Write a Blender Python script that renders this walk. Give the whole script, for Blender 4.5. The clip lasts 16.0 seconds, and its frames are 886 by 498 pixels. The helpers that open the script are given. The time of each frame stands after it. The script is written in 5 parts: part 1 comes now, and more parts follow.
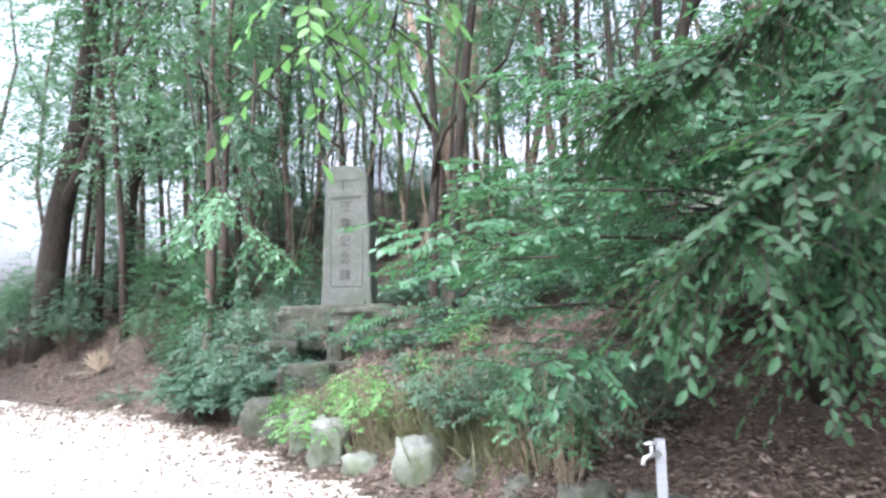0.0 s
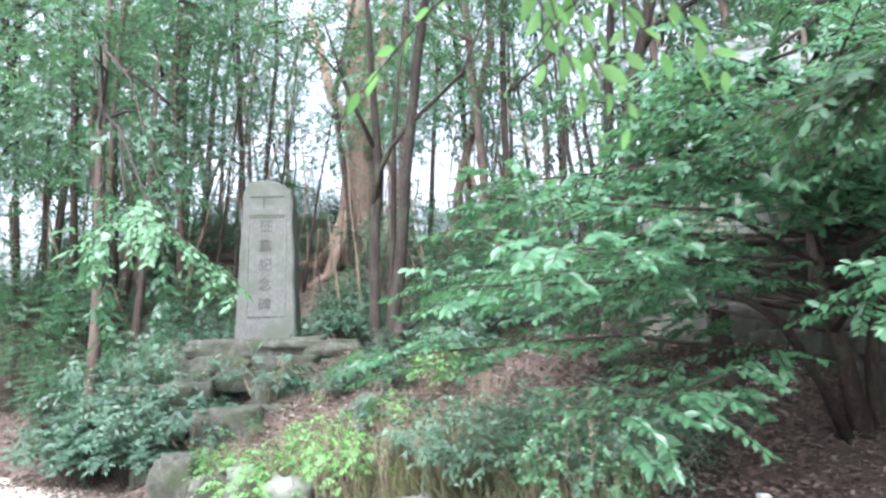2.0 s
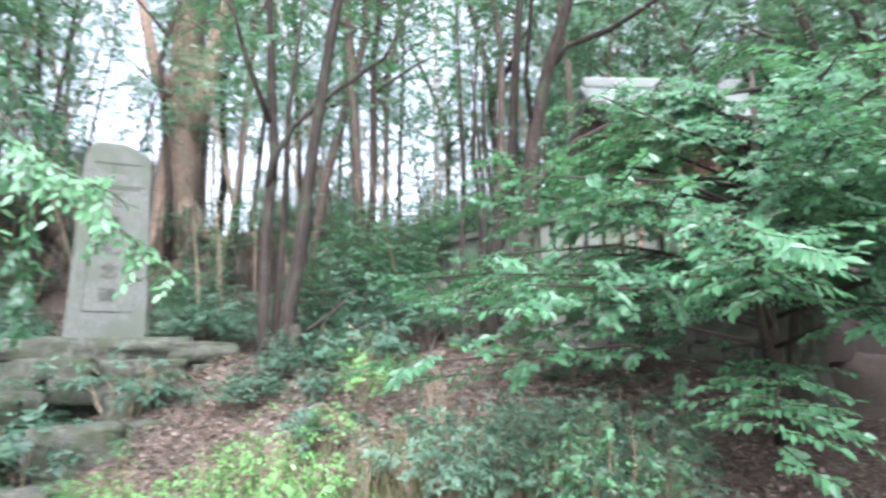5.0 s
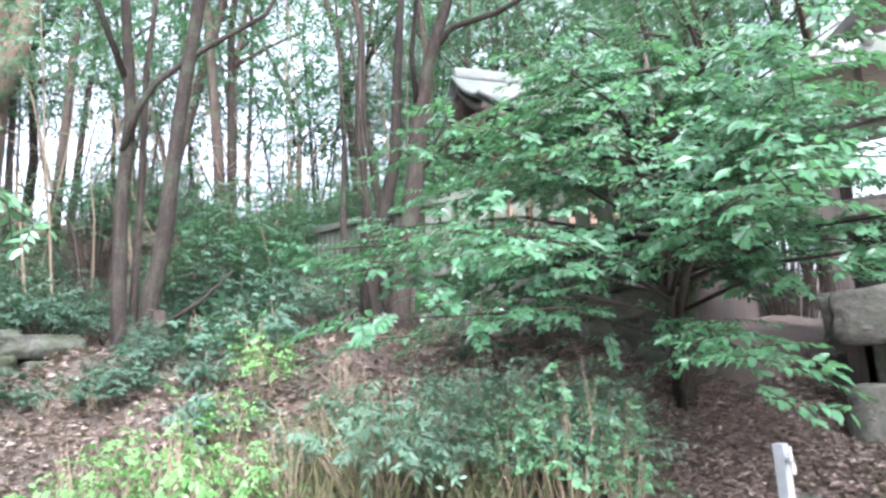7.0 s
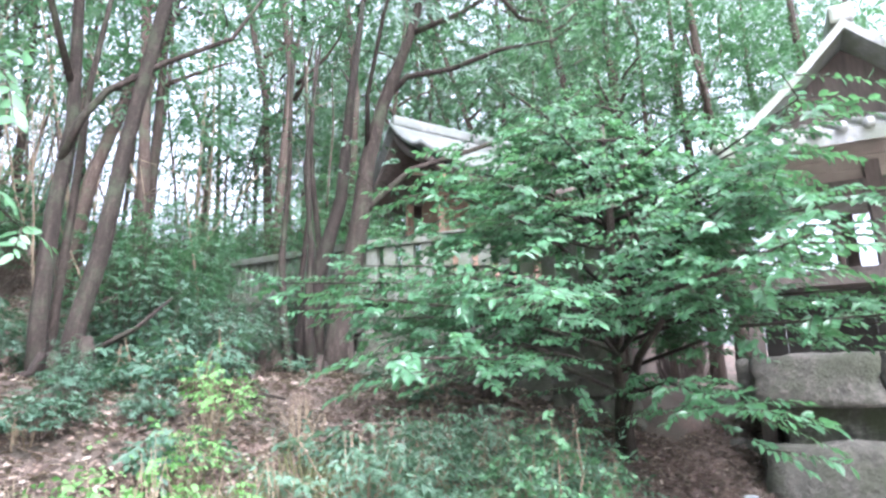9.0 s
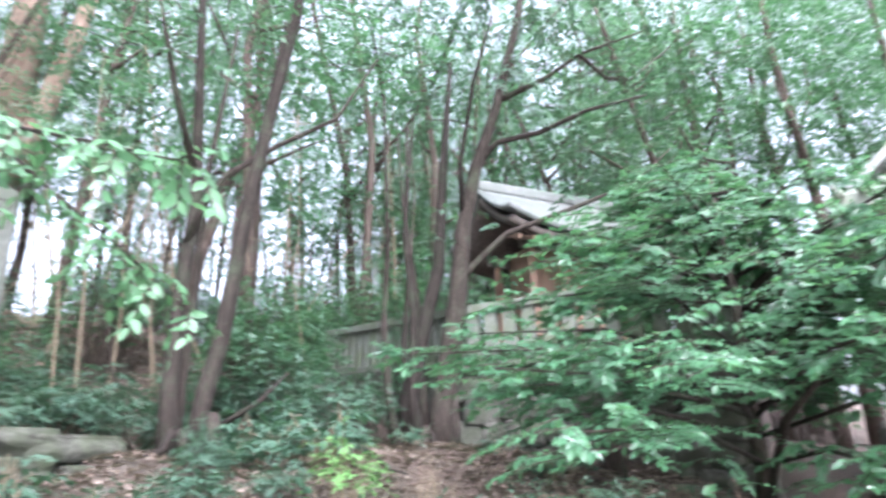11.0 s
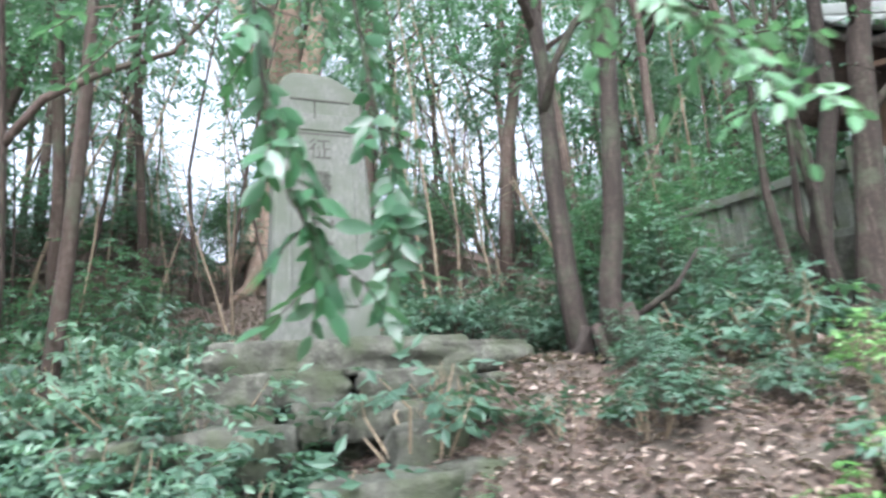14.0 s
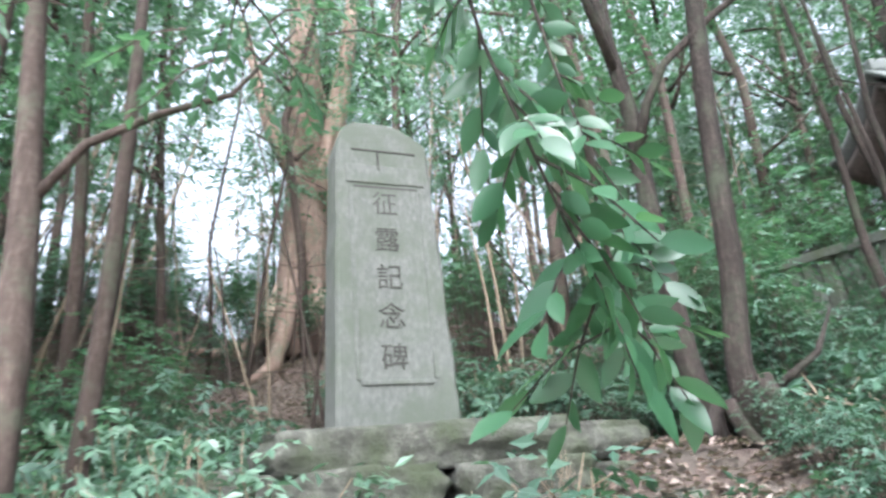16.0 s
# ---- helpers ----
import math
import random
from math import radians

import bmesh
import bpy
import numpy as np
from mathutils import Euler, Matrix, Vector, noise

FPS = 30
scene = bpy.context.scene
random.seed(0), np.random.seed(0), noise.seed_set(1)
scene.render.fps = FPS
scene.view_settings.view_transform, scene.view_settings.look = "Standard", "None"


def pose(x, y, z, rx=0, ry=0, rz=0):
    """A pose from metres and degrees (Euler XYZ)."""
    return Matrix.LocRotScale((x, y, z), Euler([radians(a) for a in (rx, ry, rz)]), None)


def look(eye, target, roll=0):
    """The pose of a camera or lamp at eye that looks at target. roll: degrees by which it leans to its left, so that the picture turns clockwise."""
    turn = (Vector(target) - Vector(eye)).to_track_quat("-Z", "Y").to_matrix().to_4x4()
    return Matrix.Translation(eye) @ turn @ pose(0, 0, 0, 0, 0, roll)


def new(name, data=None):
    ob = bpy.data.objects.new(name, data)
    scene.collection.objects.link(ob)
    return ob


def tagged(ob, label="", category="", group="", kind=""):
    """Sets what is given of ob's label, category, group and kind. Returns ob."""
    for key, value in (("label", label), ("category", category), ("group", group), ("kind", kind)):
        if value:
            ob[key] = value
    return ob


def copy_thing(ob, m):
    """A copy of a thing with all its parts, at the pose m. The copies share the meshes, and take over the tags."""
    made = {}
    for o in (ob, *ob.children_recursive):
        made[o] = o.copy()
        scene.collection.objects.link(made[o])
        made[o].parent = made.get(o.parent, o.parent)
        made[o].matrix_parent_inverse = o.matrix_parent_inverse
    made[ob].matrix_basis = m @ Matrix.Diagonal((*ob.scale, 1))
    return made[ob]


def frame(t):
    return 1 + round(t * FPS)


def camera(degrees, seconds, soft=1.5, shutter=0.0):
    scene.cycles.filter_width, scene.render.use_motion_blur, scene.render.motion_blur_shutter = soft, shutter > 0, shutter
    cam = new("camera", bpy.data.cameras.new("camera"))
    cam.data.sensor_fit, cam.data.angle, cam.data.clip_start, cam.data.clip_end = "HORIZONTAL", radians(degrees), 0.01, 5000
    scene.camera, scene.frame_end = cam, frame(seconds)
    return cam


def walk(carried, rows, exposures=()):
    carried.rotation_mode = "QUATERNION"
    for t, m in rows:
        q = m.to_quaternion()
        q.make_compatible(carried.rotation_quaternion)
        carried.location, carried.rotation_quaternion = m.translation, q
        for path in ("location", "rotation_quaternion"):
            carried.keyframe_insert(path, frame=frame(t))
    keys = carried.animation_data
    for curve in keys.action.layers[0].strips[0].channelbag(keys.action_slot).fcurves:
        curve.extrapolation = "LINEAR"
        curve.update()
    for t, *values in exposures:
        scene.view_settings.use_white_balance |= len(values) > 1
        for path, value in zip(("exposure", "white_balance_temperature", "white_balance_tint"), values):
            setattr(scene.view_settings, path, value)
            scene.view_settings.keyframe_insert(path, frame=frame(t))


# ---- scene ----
cam = camera(70.7, 16.0, 2.6, 0.5)

PATH = [
    (0, (2.253, 0.819, 1.719), (1.667, 2.717, 1.952), -1.3),
    (0.5, (1.917, 0.973, 1.731), (1.446, 2.9, 1.991), -2.0),
    (1, (1.616, 1.142, 1.767), (1.234, 3.086, 2.042), -0.6),
    (1.5, (1.306, 1.222, 1.776), (1.046, 3.183, 2.073), -0.4),
    (2, (1.04, 1.37, 1.774), (0.875, 3.337, 2.096), -1.9),
    (2.5, (0.736, 1.45, 1.778), (0.615, 3.416, 2.123), -1.5),
    (3, (0.469, 1.574, 1.79), (0.407, 3.538, 2.164), -1.0),
    (3.5, (0.166, 1.693, 1.781), (0.163, 3.652, 2.186), -0.1),
    (4, (-0.11, 1.793, 1.78), (-0.027, 3.755, 2.159), 0.4),
    (4.5, (-0.326, 1.956, 1.794), (-0.092, 3.913, 2.132), 0.2),
    (5, (-0.561, 2.071, 1.787), (-0.007, 3.963, 2.123), -0.7),
    (5.2, (-0.633, 2.138, 1.771), (0.045, 3.99, 2.101), -1.0),
    (7.3, (-1.069, 2.788, 1.533), (0.022, 4.421, 1.913), -3.0),
    (7.5, (-1.13, 2.805, 1.524), (0.008, 4.396, 1.941), -2.8),
    (8, (-1.257, 2.944, 1.518), (-0.017, 4.445, 1.975), -1.9),
    (8.2, (-1.323, 2.983, 1.511), (-0.068, 4.479, 1.94), -1.4),
    (10.3, (-1.78, 3.402, 1.577), (-0.416, 4.722, 2.208), -0.7),
    (10.5, (-1.802, 3.412, 1.577), (-0.475, 4.761, 2.225), -0.6),
    (11, (-1.838, 3.426, 1.59), (-0.728, 4.945, 2.268), -1.5),
    (11.5, (-1.937, 3.547, 1.559), (-1.098, 5.249, 2.191), -0.6),
    (12, (-1.963, 3.812, 1.536), (-1.311, 5.61, 2.121), -1.9),
    (12.5, (-2.008, 4.103, 1.513), (-1.4, 5.933, 2.043), -2.8),
    (13, (-2.141, 4.44, 1.498), (-1.492, 6.264, 1.998), -4.1),
    (13.5, (-2.294, 4.824, 1.549), (-1.716, 6.684, 2.002), -4.2),
    (14, (-2.567, 5.143, 1.558), (-2.071, 7.022, 2.029), -4.2),
    (14.5, (-2.875, 5.469, 1.572), (-2.49, 7.375, 2.041), -2.4),
    (15, (-2.97, 5.656, 1.631), (-2.705, 7.558, 2.191), -2.1),
    (15.5, (-3.004, 5.742, 1.649), (-2.68, 7.59, 2.342), -3.3),
    (16, (-3.01, 5.907, 1.69), (-2.504, 7.711, 2.391), -5.4),
]
walk(cam, [(t, look(eye, target, roll)) for t, eye, target, roll in PATH], [(0, 2.35, 5680, 16), (2.5, 2.6, 5680, 16), (5, 2.6, 5680, 15), (7.5, 2.85, 5680, 17), (10.5, 2.75, 5640, 18), (12.5, 2.48, 5740, 13), (16, 2.5, 5740, 12)])

# ---------- world, sun, exposure ----------
world = bpy.data.worlds.new("world")
scene.world = world
world.use_nodes = True
wn = world.node_tree
sky = wn.nodes.new("ShaderNodeTexSky")
sky.sky_type = "NISHITA"
sky.sun_disc = False
sky.sun_elevation = radians(52)
sky.sun_rotation = radians(200)
sky.air_density = 1.0
sky.dust_density = 9.0
sky.ozone_density = 0.0
wn.nodes["Background"].inputs["Strength"].default_value = 0.15
haze = wn.nodes.new("ShaderNodeHueSaturation")
haze.inputs["Saturation"].default_value = 0.3
haze.inputs["Value"].default_value = 1.15
wn.links.new(sky.outputs[0], haze.inputs["Color"])
wn.links.new(haze.outputs[0], wn.nodes["Background"].inputs["Color"])
sun = new("sun", bpy.data.lights.new("sun", "SUN"))
sun.data.energy = 0.5
sun.data.angle = radians(30)
sun.data.color = (1.0, 0.96, 0.9)
sun.matrix_world = look((2, -6, 20), (0.5, 5.5, 0))

# ---------- materials ----------


def node_material(name):
    m = bpy.data.materials.new(name)
    m.use_nodes = True
    nt = m.node_tree
    return m, nt, nt.nodes["Principled BSDF"]


def ramp_between(nt, fac, stops):
    r = nt.nodes.new("ShaderNodeValToRGB")
    els = r.color_ramp.elements
    while len(els) < len(stops):
        els.new(0.5)
    for e, (p, c) in zip(els, stops):
        e.position = p
        e.color = (*c, 1)
    nt.links.new(fac, r.inputs["Fac"])
    return r


def noise_node(nt, scale, detail=4.0, rough=0.6, stretch=None):
    n = nt.nodes.new("ShaderNodeTexNoise")
    n.inputs["Scale"].default_value = scale
    n.inputs["Detail"].default_value = detail
    n.inputs["Roughness"].default_value = rough
    c = nt.nodes.new("ShaderNodeTexCoord")
    if stretch:
        mp = nt.nodes.new("ShaderNodeMapping")
        mp.inputs["Scale"].default_value = stretch
        nt.links.new(c.outputs["Object"], mp.inputs["Vector"])
        nt.links.new(mp.outputs[0], n.inputs["Vector"])
    else:
        nt.links.new(c.outputs["Object"], n.inputs["Vector"])
    return n


def mixed(nt, fac, a, b):
    m = nt.nodes.new("ShaderNodeMix")
    m.data_type = "RGBA"
    for sock, v in ((m.inputs[0], fac), (m.inputs[6], a), (m.inputs[7], b)):
        if isinstance(v, (int, float)):
            sock.default_value = v
        elif isinstance(v, tuple):
            sock.default_value = (*v, 1)
        else:
            nt.links.new(v, sock)
    return m.outputs[2]


def bump(nt, bsdf, height, strength, distance):
    b = nt.nodes.new("ShaderNodeBump")
    b.inputs["Strength"].default_value = strength
    b.inputs["Distance"].default_value = distance
    nt.links.new(height, b.inputs["Height"])
    nt.links.new(b.outputs[0], bsdf.inputs["Normal"])


def surface(name, stops, scale, rough=0.85, relief=0.5, depth=0.01, blotch=None, blotch_scale=1.5, stretch=None, metal=0.0):
    """A rough natural surface: fine grain by stops, larger patches of a second colour, relief."""
    m, nt, b = node_material(name)
    fine = noise_node(nt, scale, 6, 0.65, stretch)
    col = ramp_between(nt, fine.outputs["Fac"], stops).outputs["Color"]
    if blotch:
        big = noise_node(nt, blotch_scale, 5, 0.6)
        mask = ramp_between(nt, big.outputs["Fac"], [(0.44, (0, 0, 0)), (0.62, (1, 1, 1))])
        col = mixed(nt, mask.outputs["Color"], col, blotch)
    nt.links.new(col, b.inputs["Base Color"])
    b.inputs["Roughness"].default_value = rough
    b.inputs["Metallic"].default_value = metal
    bump(nt, b, fine.outputs["Fac"], relief, depth)
    return m


def leaf_material(name, dark, light, gloss=0.38, thin=0.35, warm=None):
    """Leaves: every leaf its own shade, shiny above, light shining through."""
    m, nt, b = node_material(name)
    g = nt.nodes.new("ShaderNodeNewGeometry")
    stops = [(0.0, dark), (0.75, light)]
    if warm:
        stops.append((0.97, warm))
    col = ramp_between(nt, g.outputs["Random Per Island"], stops).outputs["Color"]
    big = noise_node(nt, 0.9, 3, 0.5)
    col = mixed(nt, big.outputs["Fac"], col, tuple(0.75 * v for v in dark))
    nt.links.new(col, b.inputs["Base Color"])
    b.inputs["Roughness"].default_value = gloss
    tr = nt.nodes.new("ShaderNodeBsdfTranslucent")
    nt.links.new(mixed(nt, 0.4, col, (0.09, 0.20, 0.05)), tr.inputs["Color"])
    mx = nt.nodes.new("ShaderNodeMixShader")
    mx.inputs[0].default_value = thin
    nt.links.new(b.outputs[0], mx.inputs[1])
    nt.links.new(tr.outputs[0], mx.inputs[2])
    nt.links.new(mx.outputs[0], nt.nodes["Material Output"].inputs["Surface"])
    return m


def bark(name, stops, lichen, scale):
    """Furrowed bark: long upright grain, cross cracks and patches of lichen."""
    m, nt, b = node_material(name)
    grain = noise_node(nt, scale, 8, 0.7, (1, 1, 0.14))
    cracks = noise_node(nt, scale * 1.6, 4, 0.6, (0.8, 0.8, 0.7))
    both = nt.nodes.new("ShaderNodeMath")
    both.operation = "MULTIPLY_ADD"
    both.inputs[1].default_value = 0.35
    nt.links.new(cracks.outputs["Fac"], both.inputs[0])
    lean = nt.nodes.new("ShaderNodeMath")
    lean.operation = "MULTIPLY"
    lean.inputs[1].default_value = 0.68
    nt.links.new(grain.outputs["Fac"], lean.inputs[0])
    nt.links.new(lean.outputs[0], both.inputs[2])
    col = ramp_between(nt, both.outputs[0], stops).outputs["Color"]
    patches = noise_node(nt, 3.4, 6, 0.72)
    mask = ramp_between(nt, patches.outputs["Fac"], [(0.5, (0, 0, 0)), (0.66, (0.85, 0.85, 0.85))])
    col = mixed(nt, mask.outputs["Color"], col, lichen)
    info = nt.nodes.new("ShaderNodeObjectInfo")
    hue = nt.nodes.new("ShaderNodeHueSaturation")
    span = nt.nodes.new("ShaderNodeMapRange")
    span.inputs["To Min"].default_value = 0.75
    span.inputs["To Max"].default_value = 1.3
    nt.links.new(info.outputs["Random"], span.inputs["Value"])
    nt.links.new(span.outputs[0], hue.inputs["Value"])
    nt.links.new(col, hue.inputs["Color"])
    nt.links.new(hue.outputs[0], b.inputs["Base Color"])
    b.inputs["Roughness"].default_value = 0.92
    b.inputs["Specular IOR Level"].default_value = 0.25
    bump(nt, b, both.outputs[0], 1.0, 0.03)
    return m


LEAF_DARK = leaf_material("evergreen leaves", (0.0229, 0.0616, 0.0370), (0.0484, 0.1188, 0.0660), 0.5, 0.3)
LEAF_MID = leaf_material("woodland leaves", (0.0403, 0.1008, 0.0560), (0.0784, 0.1848, 0.0952), 0.33, 0.5)
LEAF_DEEP = leaf_material("deep green hanging leaves", (0.024, 0.072, 0.036), (0.056, 0.150, 0.070), 0.36, 0.42)
# canopy shade over the near boughs is put into this leaf colour
LEAF_SHADE = leaf_material("leaves darkened for canopy shade", (0.016, 0.052, 0.024), (0.034, 0.105, 0.042), 0.6, 0.5)
LEAF_BUSH = leaf_material("glossy bush leaves", (0.042, 0.118, 0.06), (0.095, 0.235, 0.115), 0.32, 0.5)
LEAF_LIGHT = leaf_material("young leaves", (0.06, 0.15, 0.07), (0.11, 0.25, 0.12), 0.42, 0.42)
LEAF_LIME = leaf_material("lime green shrub leaves", (0.10, 0.24, 0.07), (0.19, 0.38, 0.12), 0.42, 0.5)
LEAF_GREY = leaf_material("dull shrub leaves", (0.065, 0.125, 0.085), (0.135, 0.23, 0.15), 0.42, 0.42)
LEAF_BAMBOO = leaf_material("dwarf conifer needles", (0.030, 0.072, 0.048), (0.060, 0.126, 0.078), 0.55, 0.35)
LEAF_DEAD = leaf_material("dead leaves", (0.070, 0.045, 0.036), (0.22, 0.155, 0.124), 0.6, 0.2, (0.42, 0.355, 0.305))
GRASS = leaf_material("dry grass blades", (0.0720, 0.0870, 0.0360), (0.2016, 0.1808, 0.0936), 0.6, 0.3)
BARK = bark("dark bark", [(0.3, (0.010, 0.0075, 0.006)), (0.52, (0.022, 0.0165, 0.0135)), (0.75, (0.066, 0.054, 0.045))], (0.036, 0.043, 0.027), 26)
BARK_PALE = bark("pale peeling bark", [(0.3, (0.115, 0.075, 0.055)), (0.52, (0.22, 0.155, 0.122)), (0.75, (0.34, 0.27, 0.225))], (0.12, 0.13, 0.09), 9)
BARK_BACK = bark("woodland bark", [(0.3, (0.020, 0.014, 0.011)), (0.52, (0.044, 0.032, 0.026)), (0.75, (0.10, 0.078, 0.066))], (0.052, 0.056, 0.038), 18)
TWIG = surface("dry twigs", [(0.3, (0.0960, 0.0720, 0.0480)), (0.7, (0.2160, 0.1740, 0.1200))], 40, 0.85, 0.4, 0.004)
STONE = surface("weathered granite", [(0.25, (0.052, 0.057, 0.049)), (0.5, (0.080, 0.085, 0.075)), (0.75, (0.116, 0.121, 0.107))], 34, 0.88, 0.5, 0.005, (0.058, 0.068, 0.051), 2.6, (1, 1, 0.5))
# shade inside the cut letters and grooves, put into a dark colour
CUT = surface("shade colour of carved cuts", [(0.3, (0.018, 0.018, 0.015)), (0.7, (0.05, 0.05, 0.042))], 40, 0.95, 0.3, 0.003)
ROCK = surface("mossy rock", [(0.25, (0.016, 0.017, 0.012)), (0.5, (0.044, 0.045, 0.035)), (0.75, (0.12, 0.122, 0.10))], 12, 0.94, 1.0, 0.04, (0.028, 0.036, 0.017), 3.4)
ROCK_PALE = surface("pale boulder", [(0.25, (0.075, 0.080, 0.068)), (0.5, (0.135, 0.143, 0.125)), (0.75, (0.215, 0.224, 0.20))], 10, 0.92, 1.0, 0.04, (0.06, 0.075, 0.042), 2.6)
ROCK_HALL = surface("grey brown foundation stone", [(0.25, (0.030, 0.030, 0.025)), (0.5, (0.066, 0.064, 0.054)), (0.75, (0.135, 0.128, 0.11))], 14, 0.93, 1.0, 0.035, (0.042, 0.047, 0.031), 3.0)
SLAB = surface("concrete fence", [(0.25, (0.066, 0.073, 0.058)), (0.5, (0.105, 0.114, 0.095)), (0.8, (0.155, 0.166, 0.145))], 25, 0.9, 0.5, 0.008, (0.076, 0.092, 0.056), 3.0)
WOOD = surface("aged brown timber", [(0.3, (0.10, 0.062, 0.042)), (0.6, (0.19, 0.12, 0.085)), (0.8, (0.26, 0.18, 0.13))], 18, 0.8, 0.5, 0.006, None, 1, (1, 1, 0.12))
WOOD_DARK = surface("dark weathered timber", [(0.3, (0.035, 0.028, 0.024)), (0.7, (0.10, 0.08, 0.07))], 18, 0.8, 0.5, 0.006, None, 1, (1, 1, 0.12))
BOARD = surface("grey brown wall boards", [(0.3, (0.17, 0.143, 0.122)), (0.6, (0.26, 0.224, 0.194)), (0.8, (0.36, 0.315, 0.275))], 5, 0.85, 0.3, 0.004, (0.18, 0.15, 0.128), 1.5, (0.25, 1, 1))
ROOF = surface("grey copper roof", [(0.3, (0.07, 0.074, 0.072)), (0.6, (0.12, 0.125, 0.122)), (0.8, (0.19, 0.195, 0.19))], 12, 0.45, 0.3, 0.006, (0.08, 0.092, 0.08), 2.0)
TILE = surface("grey roof tiles", [(0.3, (0.13, 0.135, 0.13)), (0.6, (0.24, 0.245, 0.24)), (0.8, (0.36, 0.365, 0.36))], 10, 0.4, 0.4, 0.008, (0.13, 0.145, 0.11), 3.0)
# shade of the void under the hall floor, put into the board colour
BOARD_VOID = surface("boards dark as the void under the floor", [(0.3, (0.0216, 0.0190, 0.0161)), (0.6, (0.0346, 0.0311, 0.0265)), (0.8, (0.0490, 0.0446, 0.0389))], 6, 0.85, 0.5, 0.006)
STEEL = surface("brushed steel", [(0.3, (0.50, 0.51, 0.52)), (0.7, (0.66, 0.67, 0.68))], 60, 0.35, 0.15, 0.001, metal=0.9)
PIPE = surface("grey plastic post", [(0.3, (0.19, 0.205, 0.22)), (0.7, (0.25, 0.265, 0.28))], 30, 0.5, 0.1, 0.001)
SOIL = surface("leaf mould", [(0.25, (0.026, 0.018, 0.014)), (0.5, (0.066, 0.044, 0.035)), (0.75, (0.16, 0.115, 0.092))], 34, 0.95, 1.0, 0.03, (0.05, 0.04, 0.03), 1.1)
GRAVEL = surface("pale sandy gravel", [(0.3, (0.42, 0.39, 0.35)), (0.5, (0.56, 0.53, 0.48)), (0.75, (0.70, 0.67, 0.62))], 70, 0.95, 0.7, 0.01, (0.47, 0.43, 0.37), 0.8)

# ---------- building helpers ----------


def part(name, data, material, parent, label=""):
    if isinstance(data, bmesh.types.BMesh):
        me = bpy.data.meshes.new(name)
        data.to_mesh(me)
        data.free()
    else:
        me = bpy.data.meshes.new(name)
        me.from_pydata(data[0], [], data[1])
    me.materials.append(material)
    ob = new(name, me)
    if parent:
        ob.parent = parent
    return tagged(ob, label)


def smooth(ob):
    ob.data.polygons.foreach_set("use_smooth", [True] * len(ob.data.polygons))
    return ob


def thing(name, place, label, category, group="", kind=""):
    e = new(name)
    e.location = place
    e.empty_display_size = 0.2
    return tagged(e, label, category, group, kind)


def box(bm, cx, cy, cz, sx, sy, sz, turn=None, bevel=0.0):
    r = bmesh.ops.create_cube(bm, size=1.0)
    m = Matrix.Translation((cx, cy, cz)) @ (turn or Matrix()) @ Matrix.Diagonal((sx, sy, sz, 1))
    bmesh.ops.transform(bm, matrix=m, verts=r["verts"])
    if bevel:
        edges = list({e for v in r["verts"] for e in v.link_edges})
        bmesh.ops.bevel(bm, geom=edges, offset=bevel, segments=2, profile=0.6, affect="EDGES")
    return bm


def boxed(*a, **k):
    return box(bmesh.new(), *a, **k)


def tube(pts, radii, sides=8, rng=None, wob=0.0):
    """Vertices and faces of a tapered limb along pts."""
    pts = [Vector(p) for p in pts]
    verts, faces = [], []
    side = Vector((1, 0.13, 0.05))
    for i, p in enumerate(pts):
        way = (pts[min(i + 1, len(pts) - 1)] - pts[max(i - 1, 0)]).normalized()
        a = (side - way * side.dot(way)).normalized()
        b = way.cross(a)
        side = a
        for k in range(sides):
            w = 2 * math.pi * k / sides
            r = radii[i] * (1 + (wob * (rng.random() - 0.5) if rng else 0))
            verts.append(p + r * (math.cos(w) * a + math.sin(w) * b))
    for i in range(len(pts) - 1):
        for k in range(sides):
            q = (k + 1) % sides
            faces.append((i * sides + k, i * sides + q, (i + 1) * sides + q, (i + 1) * sides + k))
    faces.append(tuple(range(sides))[::-1])
    faces.append(tuple(range((len(pts) - 1) * sides, len(pts) * sides)))
    return verts, faces


def merged(parts):
    verts, faces = [], []
    for v, f in parts:
        n = len(verts)
        verts += v
        faces += [tuple(i + n for i in q) for q in f]
    return verts, faces


def wander(rng, start, way, length, steps, bend=0.25, lift=0.0):
    """A crooked line of steps + 1 points."""
    p, w = Vector(start), Vector(way).normalized()
    out = [p.copy()]
    for _ in range(steps):
        w = (w + bend * Vector((rng.gauss(0, 0.5), rng.gauss(0, 0.5), rng.gauss(0, 0.4))) + Vector((0, 0, lift))).normalized()
        p = p + w * (length / steps)
        out.append(p.copy())
    return out


